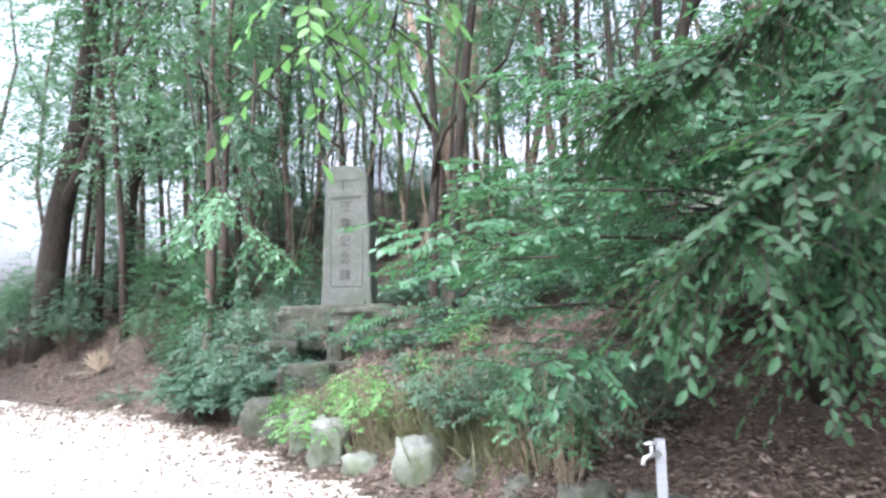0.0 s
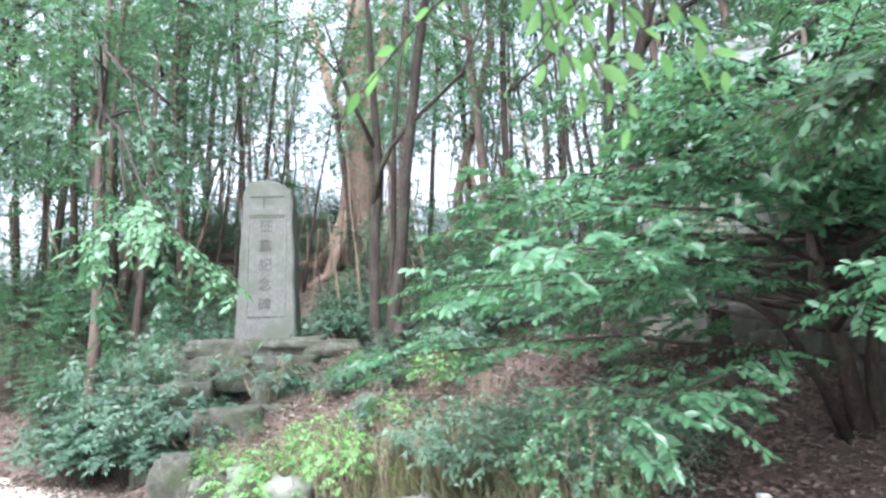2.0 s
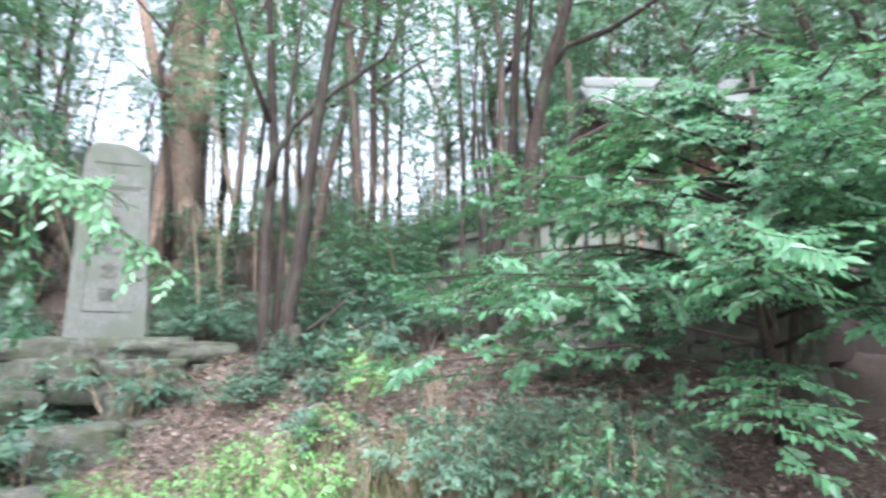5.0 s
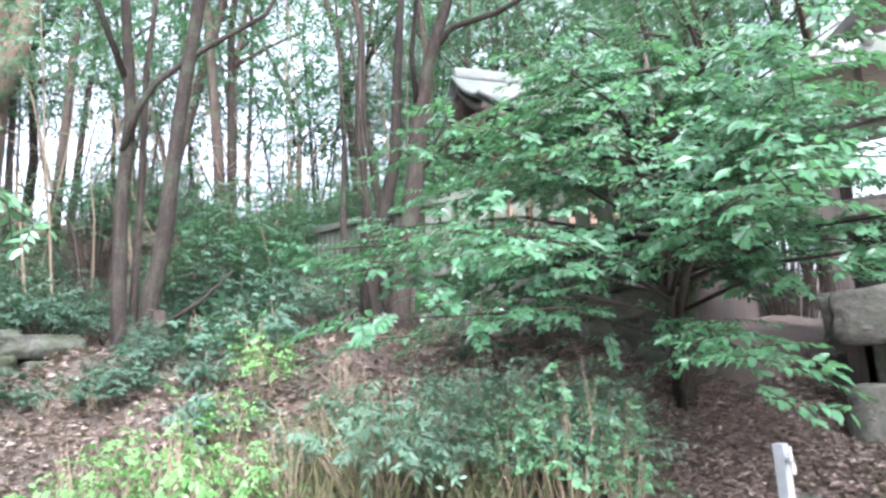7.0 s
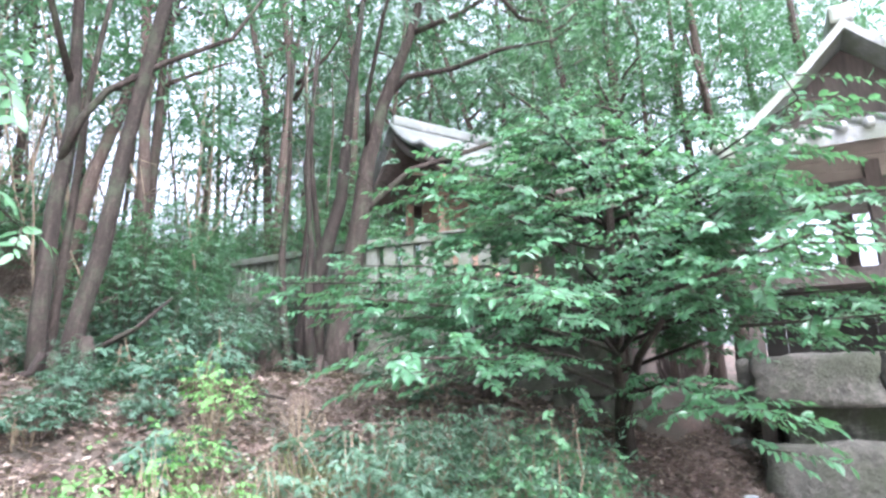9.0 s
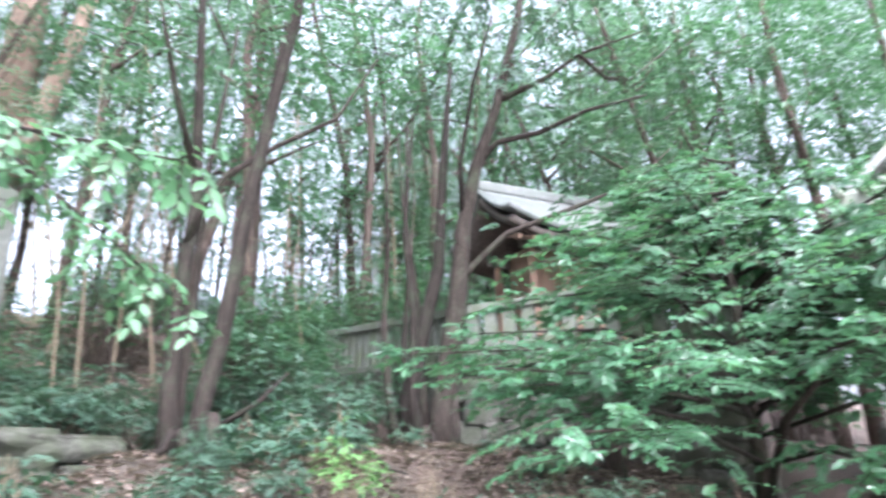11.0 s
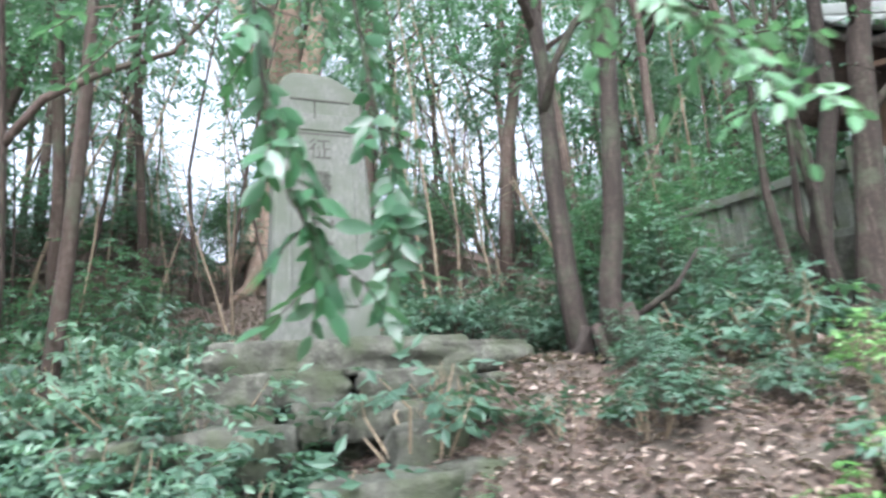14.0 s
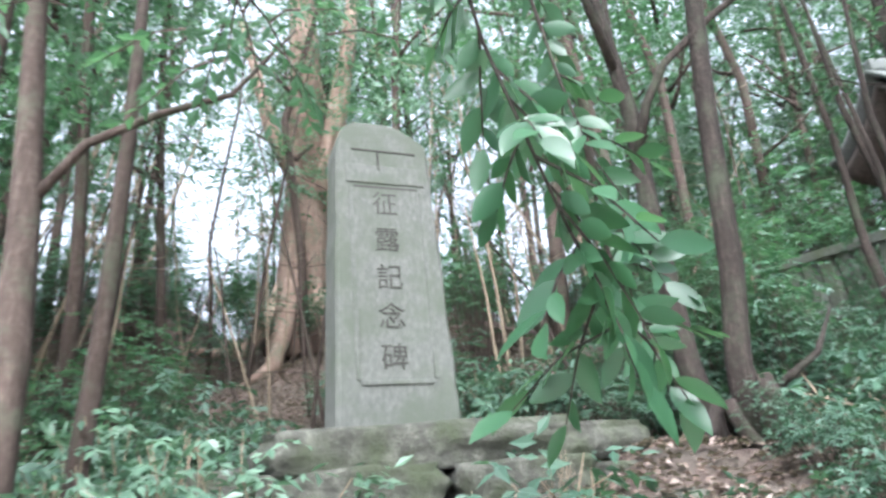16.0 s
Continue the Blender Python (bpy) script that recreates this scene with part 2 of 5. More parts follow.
class Leaves:
    """Gathers leaves, each a folded blade, into one mesh."""

    def __init__(self, seed):
        self.place, self.way, self.up, self.size = [], [], [], []
        self.rng = random.Random(seed)

    def add(self, p, way, up, size):
        self.place.append(tuple(p))
        self.way.append(tuple(way))
        self.up.append(tuple(up))
        self.size.append(size)

    def spray(self, start, way, length, n, size, flat=0.5, droop=0.15, pairs=True):
        """A twig with leaves on both sides, more or less in one level plane."""
        r = self.rng
        way = Vector(way).normalized()
        across = way.cross(Vector((0, 0, 1)))
        across = across.normalized() if across.length > 0.05 else Vector((1, 0, 0))
        upper = across.cross(way)
        pts = []
        for i in range(n):
            f = (i + 0.6) / n
            p = Vector(start) + way * length * f + Vector((0, 0, -droop * length * f * f))
            s = 1 if i % 2 else -1
            w = way * (0.45 + 0.4 * f) + across * s * (1.05 - 0.5 * f) + Vector((0, 0, r.gauss(-0.42, 0.35)))
            u = upper + way * r.uniform(0.1, 1.1) + Vector((r.gauss(0, 0.6), r.gauss(0, 0.6), r.gauss(0, 0.3))) * flat
            self.add(p, w, u, size * r.uniform(0.65, 1.2))
            pts.append(p)
        return pts

    def mesh(self, width=0.42, fine=False, fold=0.22, near=False):
        p, w, u = (np.array(v, float) for v in (self.place, self.way, self.up))
        s = np.array(self.size, float)[:, None]
        w /= np.linalg.norm(w, axis=1)[:, None] + 1e-9
        a = np.cross(w, u)
        a /= np.linalg.norm(a, axis=1)[:, None] + 1e-9
        n = np.cross(a, w)
        h = width / 2
        if near:
            ts = (0.0, 0.14, 0.34, 0.58, 0.80, 0.93, 1.0)
            ws = (0.0, 0.62, 0.98, 0.96, 0.58, 0.22, 0.0)
            shape = [(0, 0, 0)]
            for q, g in zip(ts[1:-1], ws[1:-1]):
                shape += [(q, -h * g, fold * h * g - 0.07 * q * q), (q, 0, -0.07 * q * q), (q, h * g, fold * h * g - 0.07 * q * q)]
            shape.append((1, 0, -0.09))
            quads = [(0, 1, 2), (0, 2, 3), (13, 16, 14), (14, 16, 15)]
            for q in range(4):
                i = 1 + 3 * q
                quads += [(i, i + 3, i + 4, i + 1), (i + 1, i + 4, i + 5, i + 2)]
        elif fine:
            shape = [(0, 0, 0), (0.28, -h * 0.9, fold * h), (0.6, -h, fold * h), (1, 0, -0.06), (0.6, h, fold * h), (0.28, h * 0.9, fold * h), (0.3, 0, 0.0), (0.62, 0, -0.01)]
            quads = [(0, 1, 6), (1, 2, 7, 6), (2, 3, 7), (0, 6, 5), (6, 7, 4, 5), (7, 3, 4)]
        else:
            shape = [(0, 0, 0), (0.45, -h, fold * h), (1, 0, -0.05), (0.45, h, fold * h)]
            quads = [(0, 1, 2), (0, 2, 3)]
        k = len(shape)
        v = np.stack([p + s * (x * w + y * a + z * n) for x, y, z in shape], 1).reshape(-1, 3)
        base = np.arange(len(p)) * k
        faces = []
        for q in quads:
            faces += (base[:, None] + np.array(q)).tolist()
        return v.tolist(), faces


# ---------- the lie of the land ----------
YARD = 0.35
EDGE = [(-60, 12.0), (-12, 11.0), (-9.3, 10.5), (-6.5, 9.8), (-3.9, 8.9), (-2.3, 7.75), (-1.2, 6.85), (-0.5, 6.35), (0.4, 5.85), (1.3, 5.35), (2.4, 4.85), (4.0, 4.4), (6.0, 4.0), (60, 3.0)]
E_X, E_Y = (np.array(v, float) for v in zip(*EDGE))
RISE_D = [-50, -0.05, 0.25, 0.7, 1.2, 2.2, 3.2, 4.5, 6.0, 9.0, 12.0, 20.0, 400.0]
RISE_Z = [0.0, 0.0, 0.28, 0.55, 0.85, 1.34, 1.44, 1.62, 2.2, 3.4, 3.8, 3.9, 3.9]


def land(x, y, rough=True):
    """Height of the ground: flat gravel yard, then the wooded bank."""
    x, y = np.asarray(x, float), np.asarray(y, float)
    slope = np.interp(x, [-4, -2, 1, 4], [0.9, 0.8, 0.84, 0.93])
    d = (y - np.interp(x, E_X, E_Y)) * slope
    d = d - np.interp(x, [0.5, 3.5], [0, 0.9]) * np.clip(d - 0.2, 0, 1)
    z = np.interp(d, RISE_D, RISE_Z) * np.interp(x, [-15, -10.8, -5.6, -4.2], [0.6, 1.35, 1.35, 1.0])
    z = z + np.interp(x, [-14, -10, 0, 2], [0, 1, 1, 0]) * np.interp(d, [4.0, 7, 12, 20], [0, 0.8, 1.3, 1.5])
    if rough:
        z = z + np.clip(d, 0, 1) * (0.05 * np.sin(2.3 * x + 1.1 * y) + 0.04 * np.sin(4.1 * y - 1.7 * x) + 0.02 * np.sin(9 * x + 7 * y))
    return YARD + z


def inside(x, y):
    """How far beyond the edge of the yard."""
    return (y - np.interp(x, E_X, E_Y)) * 0.85


def ground_z(x, y):
    return float(land(x, y))


gx = np.concatenate([[-300, -150, -80, -45, -30, -22], np.arange(-16, 16.01, 0.2), [22, 30, 45, 80, 150, 300]])
gy = np.concatenate([[-300, -150, -80, -40, -20, -12], np.arange(-6, 24.01, 0.2), [28, 34, 42, 60, 100, 180, 300]])
GX, GY = np.meshgrid(gx, gy)
GZ = land(GX, GY)
nx, ny = len(gx), len(gy)
gv = np.stack([GX, GY, GZ], -1).reshape(-1, 3).tolist()
gf = [(j * nx + i, j * nx + i + 1, (j + 1) * nx + i + 1, (j + 1) * nx + i) for j in range(ny - 1) for i in range(nx - 1)]
ground = smooth(part("ground", (gv, gf), SOIL, None, "brown leaf-covered bank rising behind a pale gravel yard"))
tagged(ground, category="ground", kind="structure")
ground.data.materials.append(GRAVEL)
for poly in ground.data.polygons:
    c = poly.center
    if inside(c.x, c.y) + 0.12 * math.sin(5.1 * c.x) + 0.1 * math.sin(3.3 * c.x + 4.7 * c.y) < -0.28:
        poly.material_index = 1

# ---------- trees ----------


def tree(seed, name, label, stems, bark, leaf, crown, category="tree", group="", leaf_size=0.09, sprays=200, spray_n=9, spray_len=0.45, fine=False, limbs=(), width=0.42, droop=0.15, sink=0.25, twigged=True):
    """stems: (points, radii) in the world, limbs likewise; crown: list of (centre, radii) lobes that hold the leaf sprays."""
    rng = random.Random(seed)
    base = Vector(stems[0][0][0])
    t = thing(name, base, label, category, group)

    def local(pts):
        return [Vector(p) - base for p in pts]

    for pts, radii in stems:
        q = local(pts)
        q[0] = q[0] - Vector((0, 0, sink))
        smooth(part("trunk", tube(q, radii, 10, rng, 0.16), bark, t))
    for pts, radii in limbs:
        smooth(part("limb", tube(local(pts), radii, 7, rng, 0.15), bark, t))
    if crown:
        lv = Leaves(seed + 7)
        twigs = []
        total = sum(r[0] * r[1] * r[2] for _, r in crown)
        for centre, r in crown:
            k = max(3, int(sprays * r[0] * r[1] * r[2] / total))
            hub = Vector(centre) - base
            for _ in range(k):
                u = Vector((rng.gauss(0, 1), rng.gauss(0, 1), rng.gauss(0, 1))).normalized() * rng.random() ** 0.42
                p = hub + Vector((u.x * r[0], u.y * r[1], u.z * r[2]))
                out = Vector((u.x, u.y, 0.25 * u.z + rng.gauss(0.02, 0.18)))
                if out.length < 0.1:
                    out = Vector((rng.gauss(0, 1), rng.gauss(0, 1), 0.1))
                pts = lv.spray(p, out, spray_len * rng.uniform(0.6, 1.3), spray_n, leaf_size, 0.6, droop)
                back = p - out.normalized() * 0.35 * spray_len - Vector((0, 0, 0.05))
                twigs.append(tube([back, p, pts[-1]], [0.008, 0.006, 0.002], 3))
        if twigged:
            tagged(part("twig_spray", merged(twigs), bark, t), kind="stuff")
        part("crown", lv.mesh(width, fine), leaf, t)
    return t


def flared(base, rad, seed, n=6):
    """Roots that run out from the foot of a trunk."""
    r = random.Random(seed)
    out = []
    for k in range(n):
        a = 6.283 * (k + 0.6 * r.random()) / n
        w = Vector((math.cos(a), math.sin(a), 0))
        p, q = base + w * rad * 2.2, base + w * rad * r.uniform(3.4, 5)
        out.append(([base + w * rad * 0.5 + Vector((0, 0, rad * 2.6)), base + w * rad * 1.15 + Vector((0, 0, rad * 0.9)), Vector((p.x, p.y, ground_z(p.x, p.y) + 0.015)), Vector((q.x, q.y, ground_z(q.x, q.y) - 0.04))], [rad * 0.4, rad * 0.42, rad * 0.3, rad * 0.1]))
    return out


# two-stemmed tree beside the monument
tb = Vector((-0.43, 9.23, ground_z(-0.43, 9.23)))
stemsB = [
    ([tb + Vector(v) for v in ((-0.02, 0.05, 0), (-0.1, 0.1, 0.5), (-0.1, 0.15, 1.5), (-0.04, 0.2, 2.4), (-0.15, 0.3, 4.2), (-0.3, 0.5, 7))], [0.12, 0.075, 0.07, 0.062, 0.045, 0.025]),
    ([tb + Vector(v) for v in ((0.12, -0.05, 0), (0.16, -0.03, 0.5), (0.26, -0.06, 1.1), (0.37, -0.1, 2.3), (0.56, -0.16, 3.8), (0.72, -0.2, 4.8), (0.9, 0.0, 7.5))], [0.13, 0.085, 0.078, 0.072, 0.064, 0.056, 0.03]),
    ([tb + Vector(v) for v in ((0.02, 0.12, 0), (0.05, 0.3, 0.7), (0.1, 0.45, 1.6), (0.12, 0.5, 3), (0.3, 0.6, 5))], [0.06, 0.042, 0.038, 0.032, 0.018]),
    ([tb + Vector(v) for v in ((0.2, -0.1, 0), (0.24, -0.14, 0.2), (0.23, -0.12, 0.4))], [0.11, 0.09, 0.05]),
]
limbsB = [
    ([tb + Vector(v) for v in ((-0.1, 0.15, 2.0), (0.0, 0.05, 2.4), (0.16, -0.04, 2.7), (0.6, -0.18, 3.1), (1.16, -0.4, 3.5), (1.54, -0.6, 4.3))], [0.04, 0.036, 0.034, 0.03, 0.024, 0.012]),
    ([tb + Vector(v) for v in ((0.25, -0.02, 0.25), (0.6, -0.2, 0.5), (0.9, -0.1, 0.8))], [0.029, 0.022, 0.011]),
    ([tb + Vector(v) for v in ((-0.1, 0.2, 2.8), (-0.4, 0.0, 3.5), (-0.7, -0.1, 4.5))], [0.036, 0.03, 0.014]),
]
# the last, highest crown lobe is added canopy that shades the monument
tree(11, "tree", "dark multi-stemmed tree rising beside a stone monument", stemsB, BARK, LEAF_MID, [((tb.x, tb.y, tb.z + 5.0), (1.5, 1.5, 1.6)), ((tb.x + 1.2, tb.y - 0.3, tb.z + 4.2), (0.9, 0.8, 0.6)), ((tb.x - 0.6, tb.y - 1.6, tb.z + 7.2), (2.6, 2.6, 1.1))], limbs=limbsB + flared(tb, 0.1, 5), sprays=390, leaf_size=0.12)

# tree in front of the shrine fence
t2 = Vector((2.5, 9.7, ground_z(2.5, 9.7)))
stems2 = [
    ([t2 + Vector(v) for v in ((0.08, -0.05, 0), (0.12, -0.08, 0.5), (0.2, -0.16, 1.2), (0.3, -0.24, 2.0), (0.36, -0.3, 2.8), (0.5, -0.42, 3.6), (0.78, -0.62, 4.6), (1.1, -0.9, 6.2), (1.3, -1.0, 8.0))], [0.22, 0.15, 0.135, 0.12, 0.105, 0.09, 0.07, 0.055, 0.03]),
    ([t2 + Vector(v) for v in ((-0.12, 0.08, 0), (-0.2, 0.16, 0.6), (-0.06, 0.08, 1.4), (0.12, -0.08, 2.3), (0.2, -0.1, 3.6), (0.4, -0.1, 5.5))], [0.16, 0.115, 0.1, 0.08, 0.06, 0.03]),
    ([t2 + Vector(v) for v in ((-0.28, 0.18, 0), (-0.4, 0.28, 0.6), (-0.46, 0.32, 1.5), (-0.42, 0.3, 2.6), (-0.5, 0.3, 5.0))], [0.075, 0.05, 0.042, 0.032, 0.016]),
    ([t2 + Vector(v) for v in ((-0.02, 0.0, 0), (-0.12, 0.1, 0.5), (-0.26, 0.2, 1.1), (-0.2, 0.15, 2.2), (-0.35, 0.2, 4.4))], [0.06, 0.04, 0.034, 0.026, 0.014]),
    ([t2 + Vector(v) for v in ((0.2, -0.12, 0), (0.24, -0.16, 0.3), (0.22, -0.18, 0.75))], [0.09, 0.07, 0.04]),
    ([t2 + Vector(v) for v in ((-0.16, -0.02, 0), (-0.28, -0.04, 0.7), (-0.3, -0.1, 1.6), (-0.42, -0.1, 2.6), (-0.4, -0.3, 4.2))], [0.07, 0.048, 0.04, 0.03, 0.014]),
    ([t2 + Vector(v) for v in ((0.1, 0.12, 0), (0.02, 0.22, 0.8), (0.05, 0.3, 1.7), (-0.1, 0.36, 3.0), (-0.05, 0.4, 4.6))], [0.08, 0.055, 0.045, 0.034, 0.016]),
]
limbs2 = [
    ([t2 + Vector(v) for v in ((0.3, -0.24, 2.05), (0.5, -0.42, 2.35), (0.8, -0.65, 2.7), (1.3, -1.15, 2.92), (1.9, -1.9, 3.2), (2.3, -2.3, 3.7))], [0.05, 0.044, 0.038, 0.03, 0.02, 0.01]),
    ([t2 + Vector(v) for v in ((0.5, -0.42, 3.65), (0.77, -0.6, 4.05), (1.2, -1.0, 4.15), (1.65, -1.5, 4.4), (2.3, -2.0, 4.6))], [0.05, 0.045, 0.038, 0.03, 0.012]),
    ([t2 + Vector(v) for v in ((0.8, -0.64, 4.7), (1.3, -1.14, 5.0), (1.62, -1.5, 5.3), (2.2, -2.2, 5.5))], [0.045, 0.036, 0.027, 0.012]),
    ([t2 + Vector(v) for v in ((0.36, -0.3, 2.9), (0.2, -0.5, 3.6), (0.15, -0.9, 4.6), (0.3, -1.2, 5.6))], [0.04, 0.034, 0.027, 0.014]),
    ([t2 + Vector(v) for v in ((1.62, -1.5, 5.3), (2.0, -1.6, 5.0), (2.6, -1.6, 5.2), (3.3, -1.9, 5.9))], [0.035, 0.03, 0.022, 0.01]),
]
# the crown lobe at 7.4 m is added overhead to shade the bank
tree(12, "tree", "crooked evergreen tree with spreading limbs in front of a fence", stems2, BARK, LEAF_DARK, [((t2.x + 0.6, t2.y - 0.6, t2.z + 5.4), (2.2, 1.9, 1.3)), ((t2.x + 2.2, t2.y - 1.2, t2.z + 4.4), (1.2, 1.2, 0.8)), ((t2.x - 0.3, t2.y - 0.2, t2.z + 3.0), (0.7, 0.6, 0.5)), ((t2.x + 0.4, t2.y - 0.5, t2.z + 2.6), (0.6, 0.5, 0.25)), ((t2.x + 0.6, t2.y - 1.8, t2.z + 7.4), (2.8, 2.8, 1.1)), ((t2.x + 2.9, t2.y - 1.9, t2.z + 5.6), (1.5, 1.3, 0.8)), ((t2.x - 0.3, t2.y + 0.1, t2.z + 1.7), (0.5, 0.4, 0.5))], limbs=limbs2 + flared(t2, 0.12, 6), sprays=640, leaf_size=0.12)

# trees left of the monument
lt = Vector((-4.11, 9.02, ground_z(-4.11, 9.02)))
# the crown lobe at 7.8 m is extra canopy, added for shade below
tree(13, "tree", "slender brown tree with a forked upper trunk on the bank",
     [([lt + Vector(v) for v in ((0, 0, 0), (-0.08, 0.1, 1), (-0.12, 0.2, 2.0), (-0.2, 0.3, 2.8), (-0.35, 0.4, 4.2), (-0.4, 0.5, 7))], [0.12, 0.085, 0.08, 0.075, 0.06, 0.03]),
      ([lt + Vector(v) for v in ((0.05, 0.6, 0), (0.05, 0.7, 1.0), (0.1, 0.8, 2.2), (0.12, 0.9, 3.6), (0.1, 1.0, 6))], [0.09, 0.06, 0.055, 0.05, 0.03])],
     BARK_BACK, LEAF_MID, [((lt.x - 0.3, lt.y, lt.z + 5.9), (1.7, 1.5, 1.2)), ((lt.x + 0.4, lt.y - 1.2, lt.z + 7.8), (2.6, 2.4, 1.0)), ((lt.x + 0.9, lt.y - 0.6, lt.z + 3.6), (1.1, 0.8, 0.5))],
     limbs=[([lt + Vector(v) for v in ((-0.2, 0.3, 2.8), (0.05, 0.3, 3.2), (0.4, 0.35, 3.45), (0.8, 0.4, 3.65), (1.2, 0.4, 4.2))], [0.032, 0.028, 0.024, 0.018, 0.01])], sprays=400, leaf_size=0.12)

# old dark trees at the far end of the bank
for k, (x, y, r0) in enumerate(((-10.6, 11.75, 0.30), (-9.9, 13.2, 0.16))):
    q = Vector((x, y, ground_z(x, y)))
    tree(141 + k, "tree", "thick dark-barked tree standing on the far bank", [([q + Vector(v) for v in ((0, 0, 0), (0.05, 0, 1.2), (0.12, 0.1, 3), (0.45, 0.2, 5), (0.7, 0.3, 9))], [r0 * 1.4, r0, r0 * 0.92, r0 * 0.7, r0 * 0.4])],
         BARK, LEAF_MID, [((x, y, q.z + 4.6), (2.0, 1.8, 1.2)), ((x + 0.6, y - 0.6, q.z + 7.5), (2.4, 2.2, 1.3))],
         limbs=[([q + Vector(v) for v in ((0.12, 0.1, 3), (0.7, 0, 3.9), (1.3, -0.1, 5.2))], [r0 * 0.5, r0 * 0.4, r0 * 0.2])], sprays=240, leaf_size=0.15, spray_len=0.6)

# large pale tree behind the monument
bt = Vector((-2.6, 17.5, ground_z(-2.6, 17.5)))
tree(14, "tree", "large old tree with pale peeling bark and roots", [([bt + Vector(v) for v in ((0, 0, 0), (0, 0, 1.2), (0.1, 0, 3), (0.1, 0, 6), (0, 0, 10))], [0.75, 0.5, 0.43, 0.36, 0.2]), ([bt + Vector(v) for v in ((0.1, -0.1, 2.6), (0.6, -0.2, 4), (1.0, -0.4, 6.5), (1.3, -0.4, 9))], [0.3, 0.24, 0.18, 0.1])],
     BARK_PALE, LEAF_MID, [((bt.x, bt.y, bt.z + 8), (3.5, 3, 2.0))], limbs=[([bt + Vector(v) for v in ((0.1, 0, 3), (-0.6, -0.2, 4.5), (-1.2, -0.4, 7))], [0.22, 0.16, 0.08])] + flared(bt, 0.5, 7), sprays=260, leaf_size=0.16, spray_len=0.7)

# broad layered evergreen on the bank edge
bx, by = 3.75, 6.5
bz = ground_z(bx, by)


def layered_bush():
    r = random.Random(21)
    t = thing("evergreen_tree", (bx, by, bz), "broad leafy evergreen with low layered branches on a bank", "tree")
    for pts, radii in (([(0, 0, -0.2), (-0.12, -0.1, 0.5), (-0.3, -0.2, 1.1), (-0.25, -0.2, 2.0), (-0.1, -0.1, 3.2)], [0.1, 0.07, 0.06, 0.045, 0.02]),
                       ([(0.1, 0, -0.2), (0.15, 0.05, 0.5), (0.35, 0.1, 1.2), (0.4, 0.1, 2.4)], [0.07, 0.05, 0.04, 0.02]),
                       ([(-0.1, -0.05, -0.2), (-0.4, -0.3, 0.35), (-0.8, -0.7, 0.8), (-1.3, -1.2, 1.0)], [0.05, 0.04, 0.032, 0.02])):
        smooth(part("trunk", tube(pts, radii, 9, r, 0.15), BARK, t))
    lv, twigs = Leaves(22), []
    boughs = [(1.25, 3.97, 2.2), (1.6, 4.36, 1.45), (0.3, 5.45, 1.75), (2.2, 4.5, 2.7), (1.4, 4.9, 2.6), (2.7, 3.9, 2.0), (0.8, 5.1, 2.15), (1.9, 4.1, 3.1), (2.9, 4.4, 3.4), (1.0, 6.0, 2.9), (0.7, 6.4, 2.2), (1.9, 7.2, 2.0), (3.3, 3.8, 2.9), (3.6, 4.2, 2.3), (1.6, 5.6, 3.5), (1.6, 7.4, 2.25), (2.3, 7.2, 3.7), (2.5, 6.6, 3.9)]
    for i in range(70 + len(boughs)):
        f = (min(i, 69) + 0.5) / 70
        h = 1.2 + 2.4 * f ** 1.1
        reach = (2.7 - 2.1 * f ** 1.3) * r.uniform(0.75, 1.1)
        a = 2.4 * i + r.uniform(-0.3, 0.3)
        w = Vector((math.cos(a), math.sin(a), 0))
        reach *= (1 + (0.28 if f < 0.55 else 0.0) * max(0, w.dot(Vector((-0.7, -0.72, 0))))) * (1 - 0.6 * max(0, w.dot(Vector((0.85, -0.5, 0)))))
        start = Vector((-0.1 + r.gauss(0, 0.12), -0.1 + r.gauss(0, 0.12), h * r.uniform(0.66, 0.95)))
        end = start + w * reach + Vector((0, 0, 0.05 * reach))
        if i >= 70:
            end = Vector(boughs[i - 70]) - Vector((bx, by, bz))
            start = Vector((-0.2, -0.15, max(0.5, 0.8 * end.z)))
            w = Vector((end.x - start.x, end.y - start.y, 0))
            reach = w.length
            w.normalize()
        mid = start.lerp(end, 0.5) + Vector((r.gauss(0, 0.08), r.gauss(0, 0.08), 0.16))
        smooth(part("limb", tube([start, mid, end], [0.022, 0.015, 0.005], 5), BARK, t))
        side = Vector((-w.y, w.x, 0))
        n = int(13 + 19 * reach / 2.5)
        for k in range(n):
            s = 0.33 + 0.72 * (k + r.random()) / n
            p = (start.lerp(mid, 2 * s) if s < 0.5 else mid.lerp(end, 2 * s - 1)) + Vector((r.gauss(0, 0.05), r.gauss(0, 0.05), r.gauss(-0.02, 0.07)))
            way = w * r.uniform(0.3, 1.0) + side * r.choice((-1, 1)) * r.uniform(0.3, 1.0) + Vector((0, 0, r.gauss(-0.05, 0.15)))
            q = lv.spray(p, way, r.uniform(0.3, 0.55) * (1.15 - 0.35 * s), 17, 0.07, 0.6, 0.12)
            twigs.append(tube([p, q[len(q) // 2], q[-1]], [0.005, 0.004, 0.0015], 3))
    tagged(part("twig_spray", merged(twigs), BARK, t), kind="stuff")
    part("crown", lv.mesh(0.46, True), LEAF_BUSH, t)
    return t


layered_bush()


